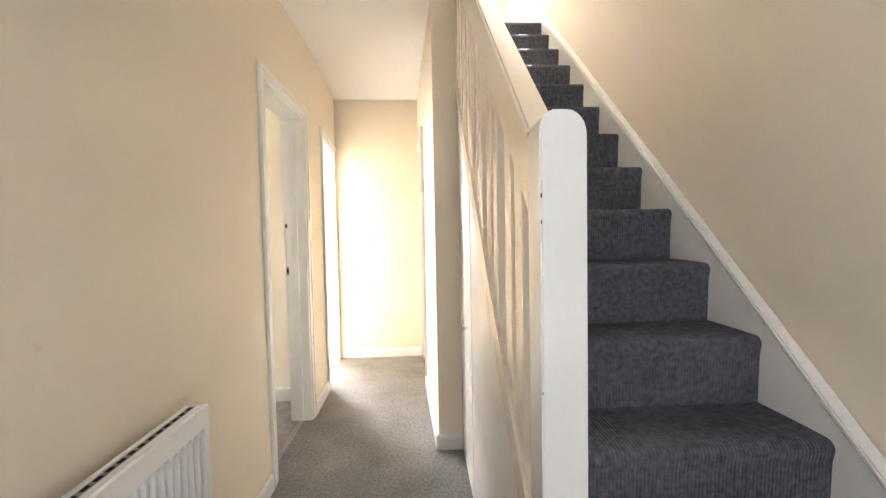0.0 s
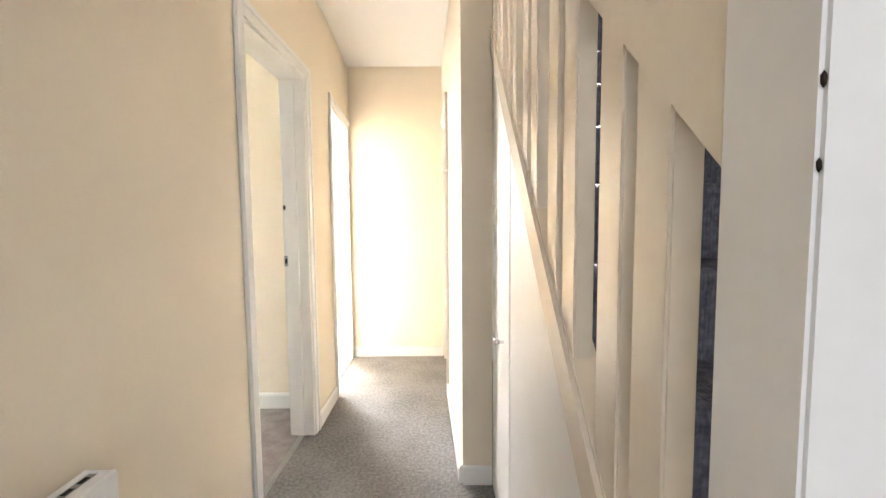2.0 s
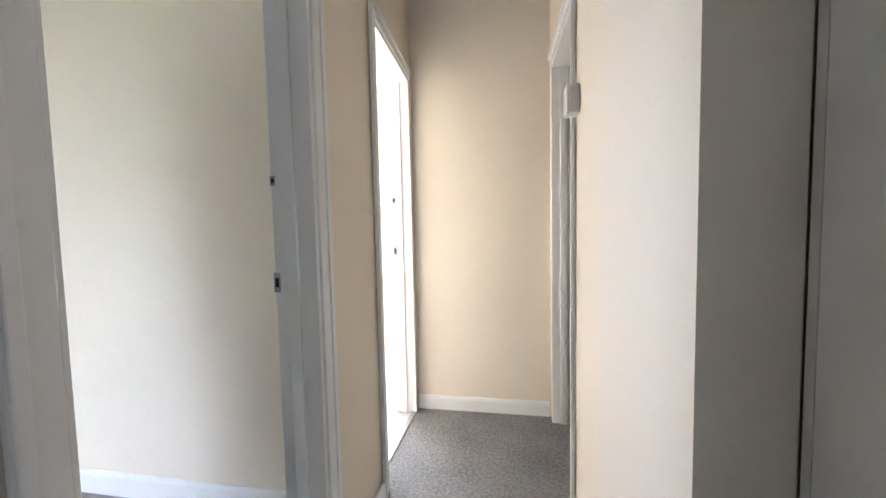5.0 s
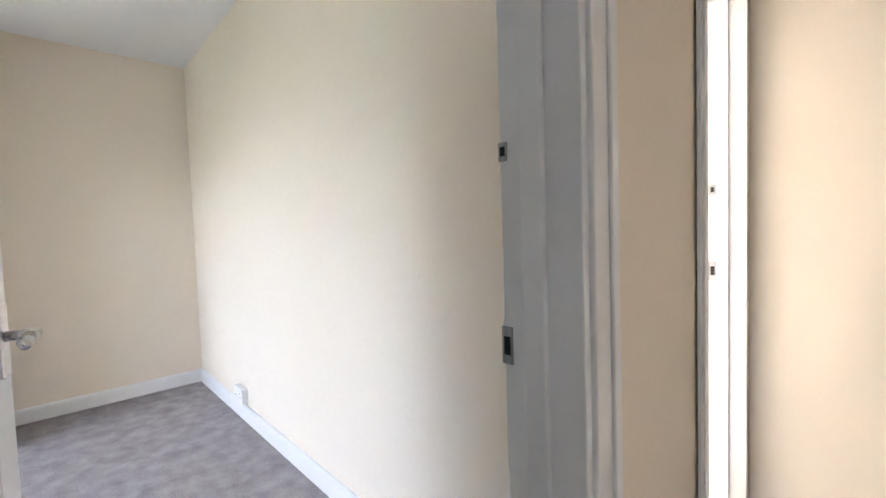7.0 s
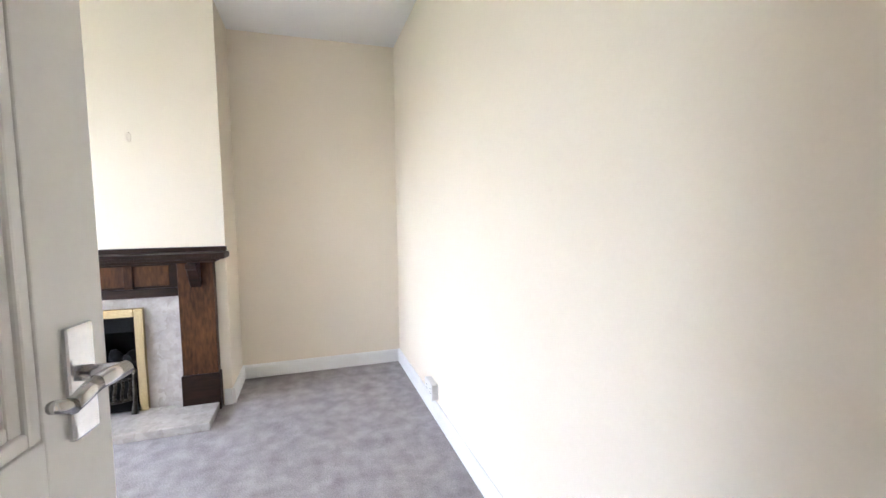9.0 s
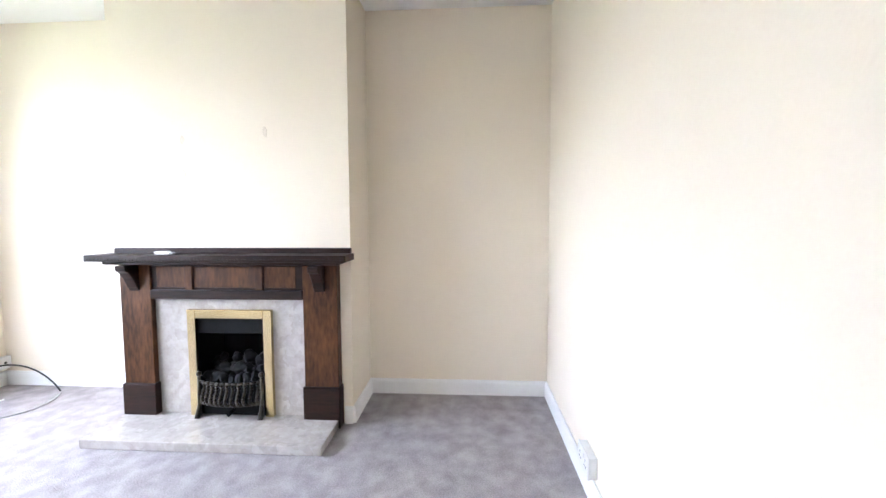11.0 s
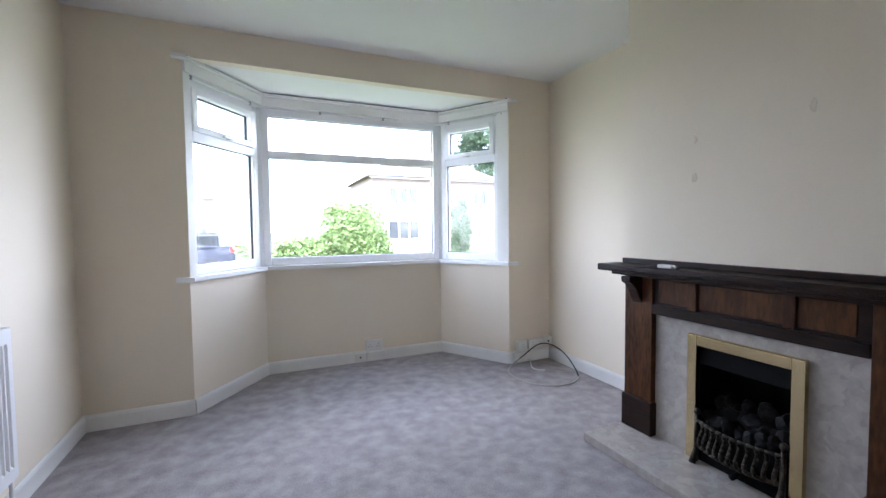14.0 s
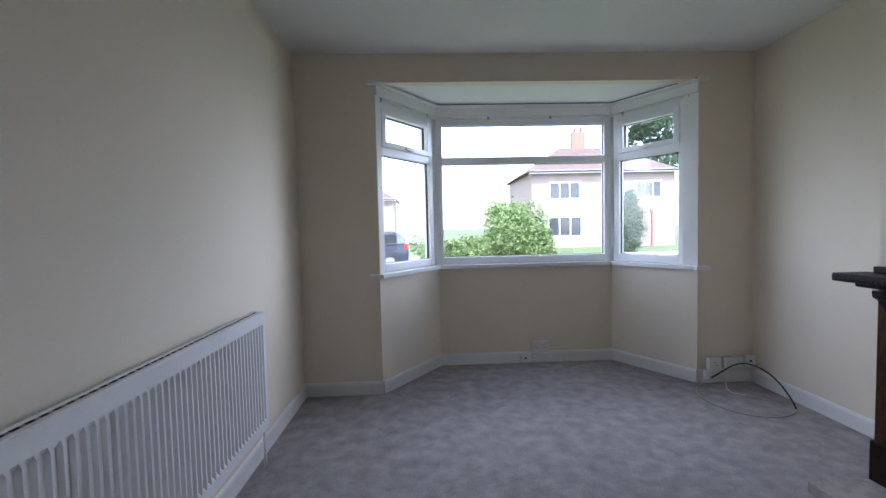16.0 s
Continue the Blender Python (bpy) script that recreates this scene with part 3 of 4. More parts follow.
# ---- radiators ----
def radiator(name, length, z0, z1, m, label):
    """Ribbed panel radiator; local x along it, y out from the wall, pipes to the floor."""
    root = thing(name, label, "radiator")
    d0, d1 = 0.035, 0.10
    n = int(length / 0.0333)
    pitch = (length - 0.05) / n
    bm = B()
    zz = [(z0, 0.0), (z0 + 0.045, 0.0), (z0 + 0.06, 1.0), (z1 - 0.075, 1.0), (z1 - 0.06, 0.0), (z1 - 0.004, 0.0), (z1, -0.5)]
    xs = [(0, 0.0)]
    for i in range(n):
        x = 0.025 + i * pitch
        xs += [(x + pitch * 0.12, 0), (x + pitch * 0.3, 1), (x + pitch * 0.7, 1), (x + pitch * 0.88, 0)]
    xs.append((length, 0.0))
    grid = [[bm.verts.new((x, d1 - (0.011 * f * g if g >= 0 else 0.006), z)) for z, g in zz] for x, f in xs]
    for i in range(len(grid) - 1):
        for j in range(len(zz) - 1):
            bm.faces.new((grid[i][j], grid[i + 1][j], grid[i + 1][j + 1], grid[i][j + 1]))
    bmesh.ops.recalc_face_normals(bm, faces=bm.faces)
    box(bm, 0.0, length, d1 - 0.03, d1 - 0.014, z0, z1 - 0.004)
    part("front_panel", bm, RADW, root, "white ribbed steel panel")
    part("rear_panel", box(B(), 0, length, d0, d0 + 0.014, z0, z1 - 0.004, 0.003), RADW, root)
    for x in (0.0, length - 0.006):
        part("side_cover", box(B(), x, x + 0.006, d0 + 0.002, d1 - 0.006, z0 + 0.02, z1 - 0.002, 0.002), RADW, root)
    g = part("top_grille", box(B(), 0.008, length - 0.008, d0 + 0.016, d1 - 0.032, z1 - 0.012, z1 - 0.006), STEEL, root, "dusty top grille")
    k = int(length / 0.035)
    for i in range(k):
        x = 0.02 + i * (length - 0.04) / k
        part("slot", box(B(), x, x + 0.02, d0 + 0.02, d1 - 0.036, z1 - 0.0055, z1 - 0.0045), RECESS_SHADE, g)
    for x, s in ((-0.022, -1), (length + 0.022, 1)):
        bm = B()
        cyl(bm, (x, 0.065, 0.001), (x, 0.065, z0 + 0.03), 0.0075)
        cyl(bm, (x, 0.065, z0 + 0.03), (x - s * 0.025, 0.065, z0 + 0.03), 0.008)
        pp = part("pipe", bm, RADW, root, "white painted feed pipe", smooth=True)
        bm = B()
        cyl(bm, (x, 0.065, z0 + 0.005), (x, 0.065, z0 + 0.06), 0.013)
        cyl(bm, (x, 0.065, z0 + 0.06), (x, 0.065, z0 + 0.10), 0.017, r2=0.014)
        part("valve", bm, CHROME if s > 0 else PLASTIC, pp, "radiator valve", smooth=True)
    for x in (length * 0.2, length * 0.8):
        part("bracket", box(B(), x, x + 0.03, 0.001, d0, z1 - 0.15, z0 + 0.1, 0.002), STEEL, root)
    root.matrix_world = m
    return root


radiator("radiator", 1.40, 0.235, 0.834, pose(-0.001, -2.045, 0, 0, 0, 90), "white ribbed panel radiator on the lounge wall")
radiator("radiator", 0.95, 0.14, 0.74, pose(HX + 0.012, -1.02, 0, 0, 0, -90), "white ribbed double radiator low on the hall wall")
radiator("radiator", 0.6, 0.15, 0.83, pose(-0.075, 2.04, 0, 0, 0, 90), "white panel radiator on the kitchen wall")

# ---- fireplace ----
fp = thing("fire_surround", "dark-stained oak fire surround with panelled frieze and mantel shelf", "fireplace", (XC, -1.03, 0))
fp.location = (0, 0, 0)
FX = XC + 0.001
for y0, y1 in ((-1.667, -1.485), (-0.60, -0.405)):
    leg = part("pilaster", box(B(), FX, -2.935, y0, y1, 0.235, 0.93, 0.004), WOOD, fp, "reddish brown stained pilaster")
    part("plinth_block", box(B(), FX, -2.922, y0 - 0.008, y1 + 0.008, 0.001 if y1 > -1 else 0.051, 0.235, 0.005), WOODD, fp, "dark plinth block")
    yc = (y0 + y1) / 2
    for dx in (0,):
        bm = B()
        pts = [(-2.934, 0.928), (-2.835, 0.928), (-2.838, 0.90), (-2.862, 0.885), (-2.89, 0.85), (-2.915, 0.80), (-2.934, 0.775)]
        a, b = [bm.verts.new((x, yc - 0.03, z)) for x, z in pts], [bm.verts.new((x, yc + 0.03, z)) for x, z in pts]
        bm.faces.new(a), bm.faces.new(b[::-1])
        for i in range(len(pts)):
            bm.faces.new((a[i], b[i], b[(i + 1) % len(pts)], a[(i + 1) % len(pts)]))
        bmesh.ops.recalc_face_normals(bm, faces=bm.faces)
        bmesh.ops.bevel(bm, geom=list(bm.edges), offset=0.003, segments=1, affect="EDGES")
        part("corbel", bm, WOODD, fp, "curved dark bracket under the shelf")
part("frieze_board", box(B(), FX, -2.952, -1.485, -0.60, 0.745, 0.93), WOODD, fp)
for y0, y1 in ((-1.455, -1.285), (-1.235, -0.875), (-0.825, -0.645)):
    p = part("frieze_panel", box(B(), -2.952, -2.948, y0, y1, 0.795, 0.915, 0.002), WOOD, fp, "recessed reddish brown panel")
for y in (-1.26, -0.85):
    part("frieze_muntin", box(B(), -2.952, -2.936, y - 0.022, y + 0.022, 0.782, 0.93, 0.003), WOOD, fp)
for z0, z1, d in ((0.915, 0.932, 0.016), (0.73, 0.782, 0.022)):
    part("frieze_rail", box(B(), -2.952, -2.952 + d, -1.484, -0.601, z0, z1, 0.004), WOODD, fp)
part("bed_moulding", box(B(), FX, -2.86, -1.70, -0.375, 0.931, 0.95, 0.006), WOODD, fp)
bm = B()
box(bm, FX, -2.825, -1.774, -0.322, 0.9505, 0.988, 0.006, seg=3)
part("mantel_shelf", bm, WOODD, fp, "very dark polished mantel shelf")
bm = B()
for i in range(70):
    yy = -1.762 + i * 0.0203
    box(bm, -2.8255, -2.822, yy, yy + 0.012, 0.956, 0.968)
tagged(part("dentil_carving", bm, WOODD, fp, "small carved dentils along the shelf edge"), kind="stuff")
part("shelf_upstand", box(B(), FX, -2.965, -1.718, -0.335, 0.9885, 1.018, 0.004), WOODD, fp)

hearth = thing("hearth", "polished beige marble hearth slab on the carpet", "hearth")
part("slab", box(B(), XC + 0.001, -2.645, -1.684, -0.408, 0.001, 0.05, 0.005), MARBLE, hearth)
back = thing("marble_back_panel", "beige marble back panel inside the fire surround", "fireplace")
part("panel", box(B(), FX, -2.968, -1.4845, FO0 + 0.02, 0.051, 0.7295), MARBLE, back)
part("panel", box(B(), FX, -2.968, FO1 - 0.02, -0.6005, 0.051, 0.7295), MARBLE, back)
part("panel", box(B(), FX, -2.968, FO0 + 0.0205, FO1 - 0.0205, 0.62, 0.7295), MARBLE, back)

fire = thing("gas_fire", "inset coal-effect gas fire with polished brass frame", "fire")
GY0, GY1, GZ = -1.28, -0.788, 0.67
for y0, y1, z0, z1 in ((GY0, GY0 + 0.048, 0.051, GZ), (GY1 - 0.048, GY1, 0.051, GZ), (GY0 + 0.0485, GY1 - 0.0485, GZ - 0.052, GZ)):
    part("brass_trim", box(B(), -2.967, -2.935, y0, y1, z0, z1, 0.005, seg=3), BRASS, fire, "polished brass trim")
IY0, IY1 = GY0 + 0.05, GY1 - 0.05
bm = B()
box(bm, -3.21, -3.2, IY0, IY1, 0.052, 0.615)
box(bm, -3.2, -2.96, IY0 - 0.002, IY0 + 0.004, 0.052, 0.615)
box(bm, -3.2, -2.96, IY1 - 0.004, IY1 + 0.002, 0.052, 0.615)
box(bm, -3.2, -2.96, IY0, IY1, 0.612, 0.617)
box(bm, -3.2, -2.955, IY0, IY1, 0.0515, 0.057)
part("firebox", bm, BLACK, fire, "black metal firebox")
bm = B()
hood = [(-2.985, 0.611), (-2.972, 0.609), (-2.958, 0.53), (-2.968, 0.528), (-2.992, 0.58)]
a, b = [bm.verts.new((x, IY0 + 0.004, z)) for x, z in hood], [bm.verts.new((x, IY1 - 0.004, z)) for x, z in hood]
bm.faces.new(a), bm.faces.new(b[::-1])
for i in range(5):
    bm.faces.new((a[i], b[i], b[(i + 1) % 5], a[(i + 1) % 5]))
bmesh.ops.recalc_face_normals(bm, faces=bm.faces)
part("hood", bm, BLACK, fire, "black canopy over the coals")
rng = random.Random(5)
for row, (xx, zz, k) in enumerate(((-3.09, 0.31, 6), (-3.04, 0.285, 7), (-2.985, 0.25, 7), (-3.06, 0.345, 4))):
    for i in range(k):
        bm = B()
        r = rng.uniform(0.028, 0.042)
        bmesh.ops.create_icosphere(bm, subdivisions=2, radius=r)
        off = Vector((rng.random() * 9, rng.random() * 9, rng.random() * 9))
        for v in bm.verts:
            v.co *= 1 + 0.45 * noise.noise(v.co * 30 + off)
        yy = IY0 + 0.04 + (IY1 - IY0 - 0.08) * (i + 0.5 * (row % 2) + 0.1) / k
        bmesh.ops.transform(bm, matrix=pose(xx + rng.uniform(-.012, .012), yy, zz + rng.uniform(-.012, .018), rng.uniform(0, 90), rng.uniform(0, 90), 0) @ Matrix.Diagonal((1, 1.25, 0.85, 1)), verts=bm.verts)
        part("coal", bm, COALM, fire)
part("coal_bed", box(B(), -3.19, -2.965, IY0 + 0.006, IY1 - 0.006, 0.0575, 0.245, 0.01), BLACK, fire)
# curved grate
for i in range(11):
    u = (i + 0.5) / 11
    yy = IY0 + 0.02 + (IY1 - IY0 - 0.04) * u
    bow = 0.05 * (1 - (2 * u - 1) ** 2)
    bm = B()
    prev = None
    for k in range(7):
        s = k / 6
        p = Vector((-2.935 + bow + 0.014 * math.sin(s * 6.28), yy, 0.135 + 0.12 * s))
        if prev is not None:
            cyl(bm, prev, p, 0.009, 8)
        prev = p
    part("grate_bar", bm, GRATE, fire, "cast iron grate bar", smooth=True)
for z, r in ((0.135, 0.009), (0.258, 0.008)):
    bm = B()
    prev = None
    for k in range(13):
        u = k / 12
        p = Vector((-2.935 + 0.05 * (1 - (2 * u - 1) ** 2), IY0 + 0.006 + (IY1 - IY0 - 0.012) * u, z))
        if prev is not None:
            cyl(bm, prev, p, r, 8)
        prev = p
    part("grate_rail", bm, GRATE, fire, smooth=True)
for yy in (IY0 + 0.012, IY1 - 0.012):
    bm = B()
    cyl(bm, (-2.925, yy, 0.058), (-2.93, yy, 0.29), 0.012, 10, 0.009)
    bmesh.ops.create_uvsphere(bm, u_segments=10, v_segments=6, radius=0.016, matrix=Matrix.Translation((-2.93, yy, 0.30)))
    cyl(bm, (-2.90, yy, 0.0515), (-2.925, yy, 0.12), 0.016, 10, 0.011)
    part("fire_dog", bm, GRATE, fire, "cast upright with ball finial", smooth=True)
part("ash_pan_front", box(B(), -2.955, -2.945, IY0 + 0.03, IY1 - 0.03, 0.057, 0.13, 0.003), BLACK, fire)
part("control_tap", cyl(B(), (-2.945, -1.03, 0.085), (-2.895, -1.03, 0.08), 0.013), BLACK, fire, smooth=True)
gadget = thing("remote_control", "small grey plastic gadget lying on the mantel shelf", "gadget")
part("casing", box(B(), -2.90, -2.865, -1.40, -1.32, 0.9885, 1.006, 0.005), PLASTIC, gadget)
part("clip", box(B(), -2.895, -2.87, -1.319, -1.295, 0.9885, 1.0, 0.003), STEEL, gadget)

# ---- bay window ----
SILLO = mat("sill_paint", (0.82, 0.82, 0.81), (0.78, 0.78, 0.77), rough=0.3, scale=5, fine=50)


def inset(pts, d):
    """The bay line moved towards the room by d (negative: outwards)."""
    out = []
    segs = [offset(pts[i], pts[i + 1], -d) for i in range(3)]
    out.append(segs[0][0])
    for i in (0, 1):
        p, u = segs[i][0], segs[i][1] - segs[i][0]
        q, v = segs[i + 1][0], segs[i + 1][1] - segs[i + 1][0]
        s = ((q - p).x * v.y - (q - p).y * v.x) / (u.x * v.y - u.y * v.x)
        out.append(p + u * s)
    out.append(segs[2][1])
    return out


def bay_band(bm, d0, d1, z0, z1):
    a, b = inset(BAY, d0), inset(BAY, d1)
    for i in range(3):
        prism(bm, [a[i], a[i + 1], b[i + 1], b[i]], z0, z1)
    return bm


def flip_check():
    """+1 where a positive inset moves into the room."""
    return 1 if inset(BAY, 0.1)[1].y > BAY[1][1] else -1


IN = flip_check()
win = thing("window_1", "white plastic-framed three-light bay window with painted sill and pelmet", "window", kind="structure")
bm = bay_band(B(), IN * 0.035, IN * -0.12, SILL - 0.03, SILL)
box(bm, -0.582 + 0.07, -0.582 - 0.035, YF + 0.002, YF + 0.045, SILL - 0.03, SILL)
box(bm, -3.0 - 0.07, -3.0 + 0.035, YF + 0.002, YF + 0.045, SILL - 0.03, SILL)
part("window_sill", bm, SILLO, win, "white painted window board")
bm = bay_band(B(), IN * 0.02, IN * -0.005, 2.215, 2.285)
part("pelmet", bm, GLOSS, win, "white painted curtain pelmet board")
bm = bay_band(B(), IN * 0.045, IN * -0.005, 2.2855, 2.306)
box(bm, -0.582 + 0.055, -0.582 - 0.03, YF + 0.002, YF + 0.05, 2.2855, 2.306)
box(bm, -3.0 - 0.055, -3.0 + 0.03, YF + 0.002, YF + 0.05, 2.2855, 2.306)
part("pelmet_top", bm, GLOSS, win, "moulded pelmet top edge")
part("head_board", bay_band(B(), IN * -0.0055, IN * -0.12, 2.215, 2.304), GLOSS, win)
# Solid dark strip: the shade of the joint is put into its colour.
part("painted_gap_shade", bay_band(B(), IN * 0.03, IN * -0.0055, 2.3065, 2.316), RECESS_SHADE, win, "dark strip painted as joint shade above the pelmet")
# Unseen board added outside; blocks sky light behind the window head.
part("head_light_stop", bay_band(B(), IN * -0.121, IN * -0.14, 2.2, BAYH + 0.1), UPVC, win)
for e0, e1, ln in ((BAY[0], BAY[1], 0.05), (BAY[3], BAY[2], 0.105)):
    u = (Vector(e1) - Vector(e0)).normalized()
    out = Vector((u.y, -u.x))
    out = out if out.y < 0 else -out
    a = Vector(e0) - out * 0.0 + u * 0.004
    part("reveal_post", prism(B(), [a, a + u * ln, a + u * ln + out * 0.15, a + out * 0.15], SILL, 2.2145), GLOSS, win, "white painted reveal at the end of the bay")
ZB, ZT, TR = SILL + 0.002, 2.214, 1.835
line = inset(BAY, IN * -0.075)


def light(p, q, opening):
    """One light of the bay from p to q: frame, transom, panes, and a top-hung vent with its stay handle."""
    p, q = Vector(p), Vector(q)
    L = (q - p).length
    v = (q - p).normalized()
    m = Matrix(((v.x, -v.y * 1.0, 0, p.x), (v.y, v.x * 1.0, 0, p.y), (0, 0, 1, 0), (0, 0, 0, 1)))
    # local x along the light, local y outwards or inwards by the turn
    root = thing("window_light", "white plastic window light with clear double glazing", "window", kind="structure")
    f, t = 0.055, 0.035

    def bar(name, x0, x1, z0, z1, th=t, parent=root, b=0.006):
        return part(name, box(B(), x0, x1, -th, th, z0, z1, b), UPVC, parent)
    bar("frame_side", 0, f, ZB, ZT)
    bar("frame_side", L - f, L, ZB, ZT)
    bar("frame_bottom", f, L - f, ZB, ZB + 0.065)
    bar("frame_top", f, L - f, ZT - 0.065, ZT)
    bar("transom", f, L - f, TR - 0.032, TR + 0.032)
    g = 0.012
    if opening:
        z0, z1, x0, x1 = TR + 0.03, ZT - 0.06, f - 0.008, L - f + 0.008
        s = 0.045
        sash = bar("sash_side", x0, x0 + s, z0, z1, 0.05)
        bar("sash_side", x1 - s, x1, z0, z1, 0.05)
        bar("sash_rail", x0 + s, x1 - s, z0, z0 + s, 0.05)
        bar("sash_rail", x0 + s, x1 - s, z1 - s, z1, 0.05)
        for sy in (1, -1):
            part("gasket", box(B(), x0 + s - 0.001, x1 - s + 0.001, sy * 0.018, sy * 0.022, z0 + s - 0.001, z0 + s + 0.004), RUBBER, root)
        mid = L / 2
        h = part("window_handle", box(B(), mid - 0.05, mid + 0.05, -0.075, -0.05, z0 + 0.008, z0 + 0.026, 0.004), PLASTIC, root, "white espagnolette handle")
        part("handle_base", box(B(), mid - 0.02, mid + 0.02, -0.06, -0.0501, z0 + 0.004, z0 + 0.034, 0.003), STEEL, h)
        panes = ((x0 + s, x1 - s, z0 + s, z1 - s), (f, L - f, ZB + 0.065, TR - 0.032))
    else:
        panes = ((f, L - f, TR + 0.032, ZT - 0.065), (f, L - f, ZB + 0.065, TR - 0.032))
    for x0, x1, z0, z1 in panes:
        pane = part("pane", box(B(), x0 - 0.003, x1 + 0.003, -0.004, 0.004, z0 - 0.003, z1 + 0.003), GLASS, root, "clear glass pane")
        pane.visible_shadow = False
        e = 0.004
        for a in ((x0, x1, z1 - e, z1), (x0, x1, z0, z0 + e), (x0, x0 + e, z0 + e, z1 - e), (x1 - e, x1, z0 + e, z1 - e)):
            part("glazing_bead", box(B(), a[0], a[1], -0.010, 0.010, a[2], a[3]), RUBBER, root, "black glazing gasket")
    root.matrix_world = m
    return root


def along(p, q, a, b):
    v = (Vector(q) - Vector(p)).normalized()
    return Vector(p) + v * a, Vector(q) - v * b


light(*along(line[0], line[1], 0.055, 0.035), True)
light(*along(line[1], line[2], 0.035, 0.035), False)
light(*along(line[2], line[3], 0.035, 0.11), True)
for c in (line[1], line[2]):
    part("corner_post", cyl(B(), (c.x, c.y, SILL + 0.001), (c.x, c.y, 2.214), 0.05, 16), UPVC, win, "white corner post", smooth=True)
# bent curtain track under the pelmet
tr = inset(BAY, IN * -0.012)
ct = thing("curtain_track", "thin white curtain track bent round the bay", "curtain track")
tube("track", [(*tr[0], 2.20), (*(Vector(tr[0]) * 0.1 + Vector(tr[1]) * 0.9), 2.20), (*tr[1], 2.20), (*(Vector(tr[1]) * 0.93 + Vector(tr[2]) * 0.07), 2.20), (*(Vector(tr[1]) * 0.07 + Vector(tr[2]) * 0.93), 2.20), (*tr[2], 2.20), (*(Vector(tr[2]) * 0.9 + Vector(tr[3]) * 0.1), 2.20), (*tr[3], 2.20)], 0.007, PLASTIC, ct)
for i, u in ((0, 0.1), (0, 0.85), (1, 0.3), (1, 0.65), (2, 0.15), (2, 0.9)):
    p = Vector(tr[i]) * (1 - u) + Vector(tr[i + 1]) * u
    part("track_bracket", box(B(), p.x - 0.01, p.x + 0.01, p.y - 0.012, p.y + 0.012, 2.192, 2.2145, 0.002), STEEL, ct)


# ---- sockets and boxes ----
def wall_box(name, m, w, h, d, label, category, kind="socket"):
    """A surface-mounted box; local x along the wall, y out of it, z up."""
    root = thing(name, label, category)
    part("back_box", box(B(), -w / 2, w / 2, 0.001, d * 0.75, 0, h, 0.003), PLASTIC, root)
    part("faceplate", box(B(), -w / 2 - 0.002, w / 2 + 0.002, d * 0.75, d, -0.002, h + 0.002, 0.004), PLASTIC, root)
    if kind == "socket":
        for cx in ((-w / 4, w / 4) if w > 0.12 else (0,)):
            for dx, dz, sw, sh in ((0, 0.055, 0.004, 0.009), (-0.011, 0.034, 0.008, 0.004), (0.011, 0.034, 0.008, 0.004)):
                part("pin_slot", box(B(), cx + dx - sw / 2, cx + dx + sw / 2, d, d + 0.0008, dz, dz + sh), RECESS_SHADE, root)
            part("switch", box(B(), cx - 0.006 + 0.018, cx + 0.006 + 0.018, d, d + 0.004, h - 0.026, h - 0.008, 0.001), PLASTIC, root)
    elif kind == "aerial":
        part("aerial_port", cyl(B(), (0, d, h / 2), (0, d + 0.006, h / 2), 0.008), RECESS_SHADE, root, smooth=True)
    root.matrix_world = m
    return root


wall_box("double_socket", pose(-2.41, YR - 0.0005, 0.125, 0, 0, 180), 0.15, 0.09, 0.04, "white double socket box low on the lounge wall", "socket")
wall_box("double_socket", pose(-1.93, -3.6245, 0.103, 0, 0, 0), 0.15, 0.09, 0.04, "white double socket box above the bay skirting", "socket")
wall_box("aerial_socket", pose(-1.80, -3.608, 0.018, 0, 0, 0), 0.085, 0.07, 0.03, "small white aerial outlet on the bay skirting", "socket", "aerial")
wall_box("double_socket", pose(-3.25, YF + 0.017, 0.12, 0, 0, 0), 0.15, 0.085, 0.04, "white double socket box in the lounge corner", "socket")
wall_box("single_socket", pose(-3.10, YF + 0.017, 0.115, 0, 0, 0), 0.088, 0.088, 0.05, "white single socket box in the lounge corner", "socket")
wall_box("telephone_socket", pose(-3.385, YF + 0.017, 0.13, 0, 0, 0), 0.08, 0.085, 0.035, "white telephone point in the lounge corner", "socket", "aerial")
wall_box("aerial_socket", pose(-3.08, YF + 0.017, 0.02, 0, 0, 0), 0.09, 0.08, 0.04, "white aerial outlet on the corner skirting", "socket", "aerial")
wall_box("meter_box", pose(0.901, 0.99, 1.53, 0, 0, 93), 0.075, 0.10, 0.045, "small cream plastic box high on the hall wall", "box", "plain")
wall_box("cable_outlet", pose(-1.945, -3.608, 0.010, 0, 0, 0), 0.17, 0.078, 0.032, "wide white cable outlet fixed over the bay skirting", "socket", "plain")
cab = thing("loose_cable", "loose black and grey aerial cable looped on the carpet", "cable")
tube("black_cable", [(-3.09, -2.95, 0.06), (-3.10, -2.90, 0.10), (-3.14, -2.80, 0.22), (-3.20, -2.70, 0.24), (-3.28, -2.60, 0.18), (-3.33, -2.53, 0.06), (-3.31, -2.47, 0.008)], 0.005, CABLEB, cab, "black cable")
tube("grey_cable", [(-3.31, -2.47, 0.006), (-3.22, -2.39, 0.006), (-3.05, -2.36, 0.006), (-2.90, -2.46, 0.006), (-2.83, -2.65, 0.006), (-2.86, -2.85, 0.006), (-2.98, -2.93, 0.02), (-3.08, -2.95, 0.05)], 0.0045, CABLEG, cab, "grey cable")
cab2 = thing("cable_end", "short stub of white cable on the carpet", "cable")
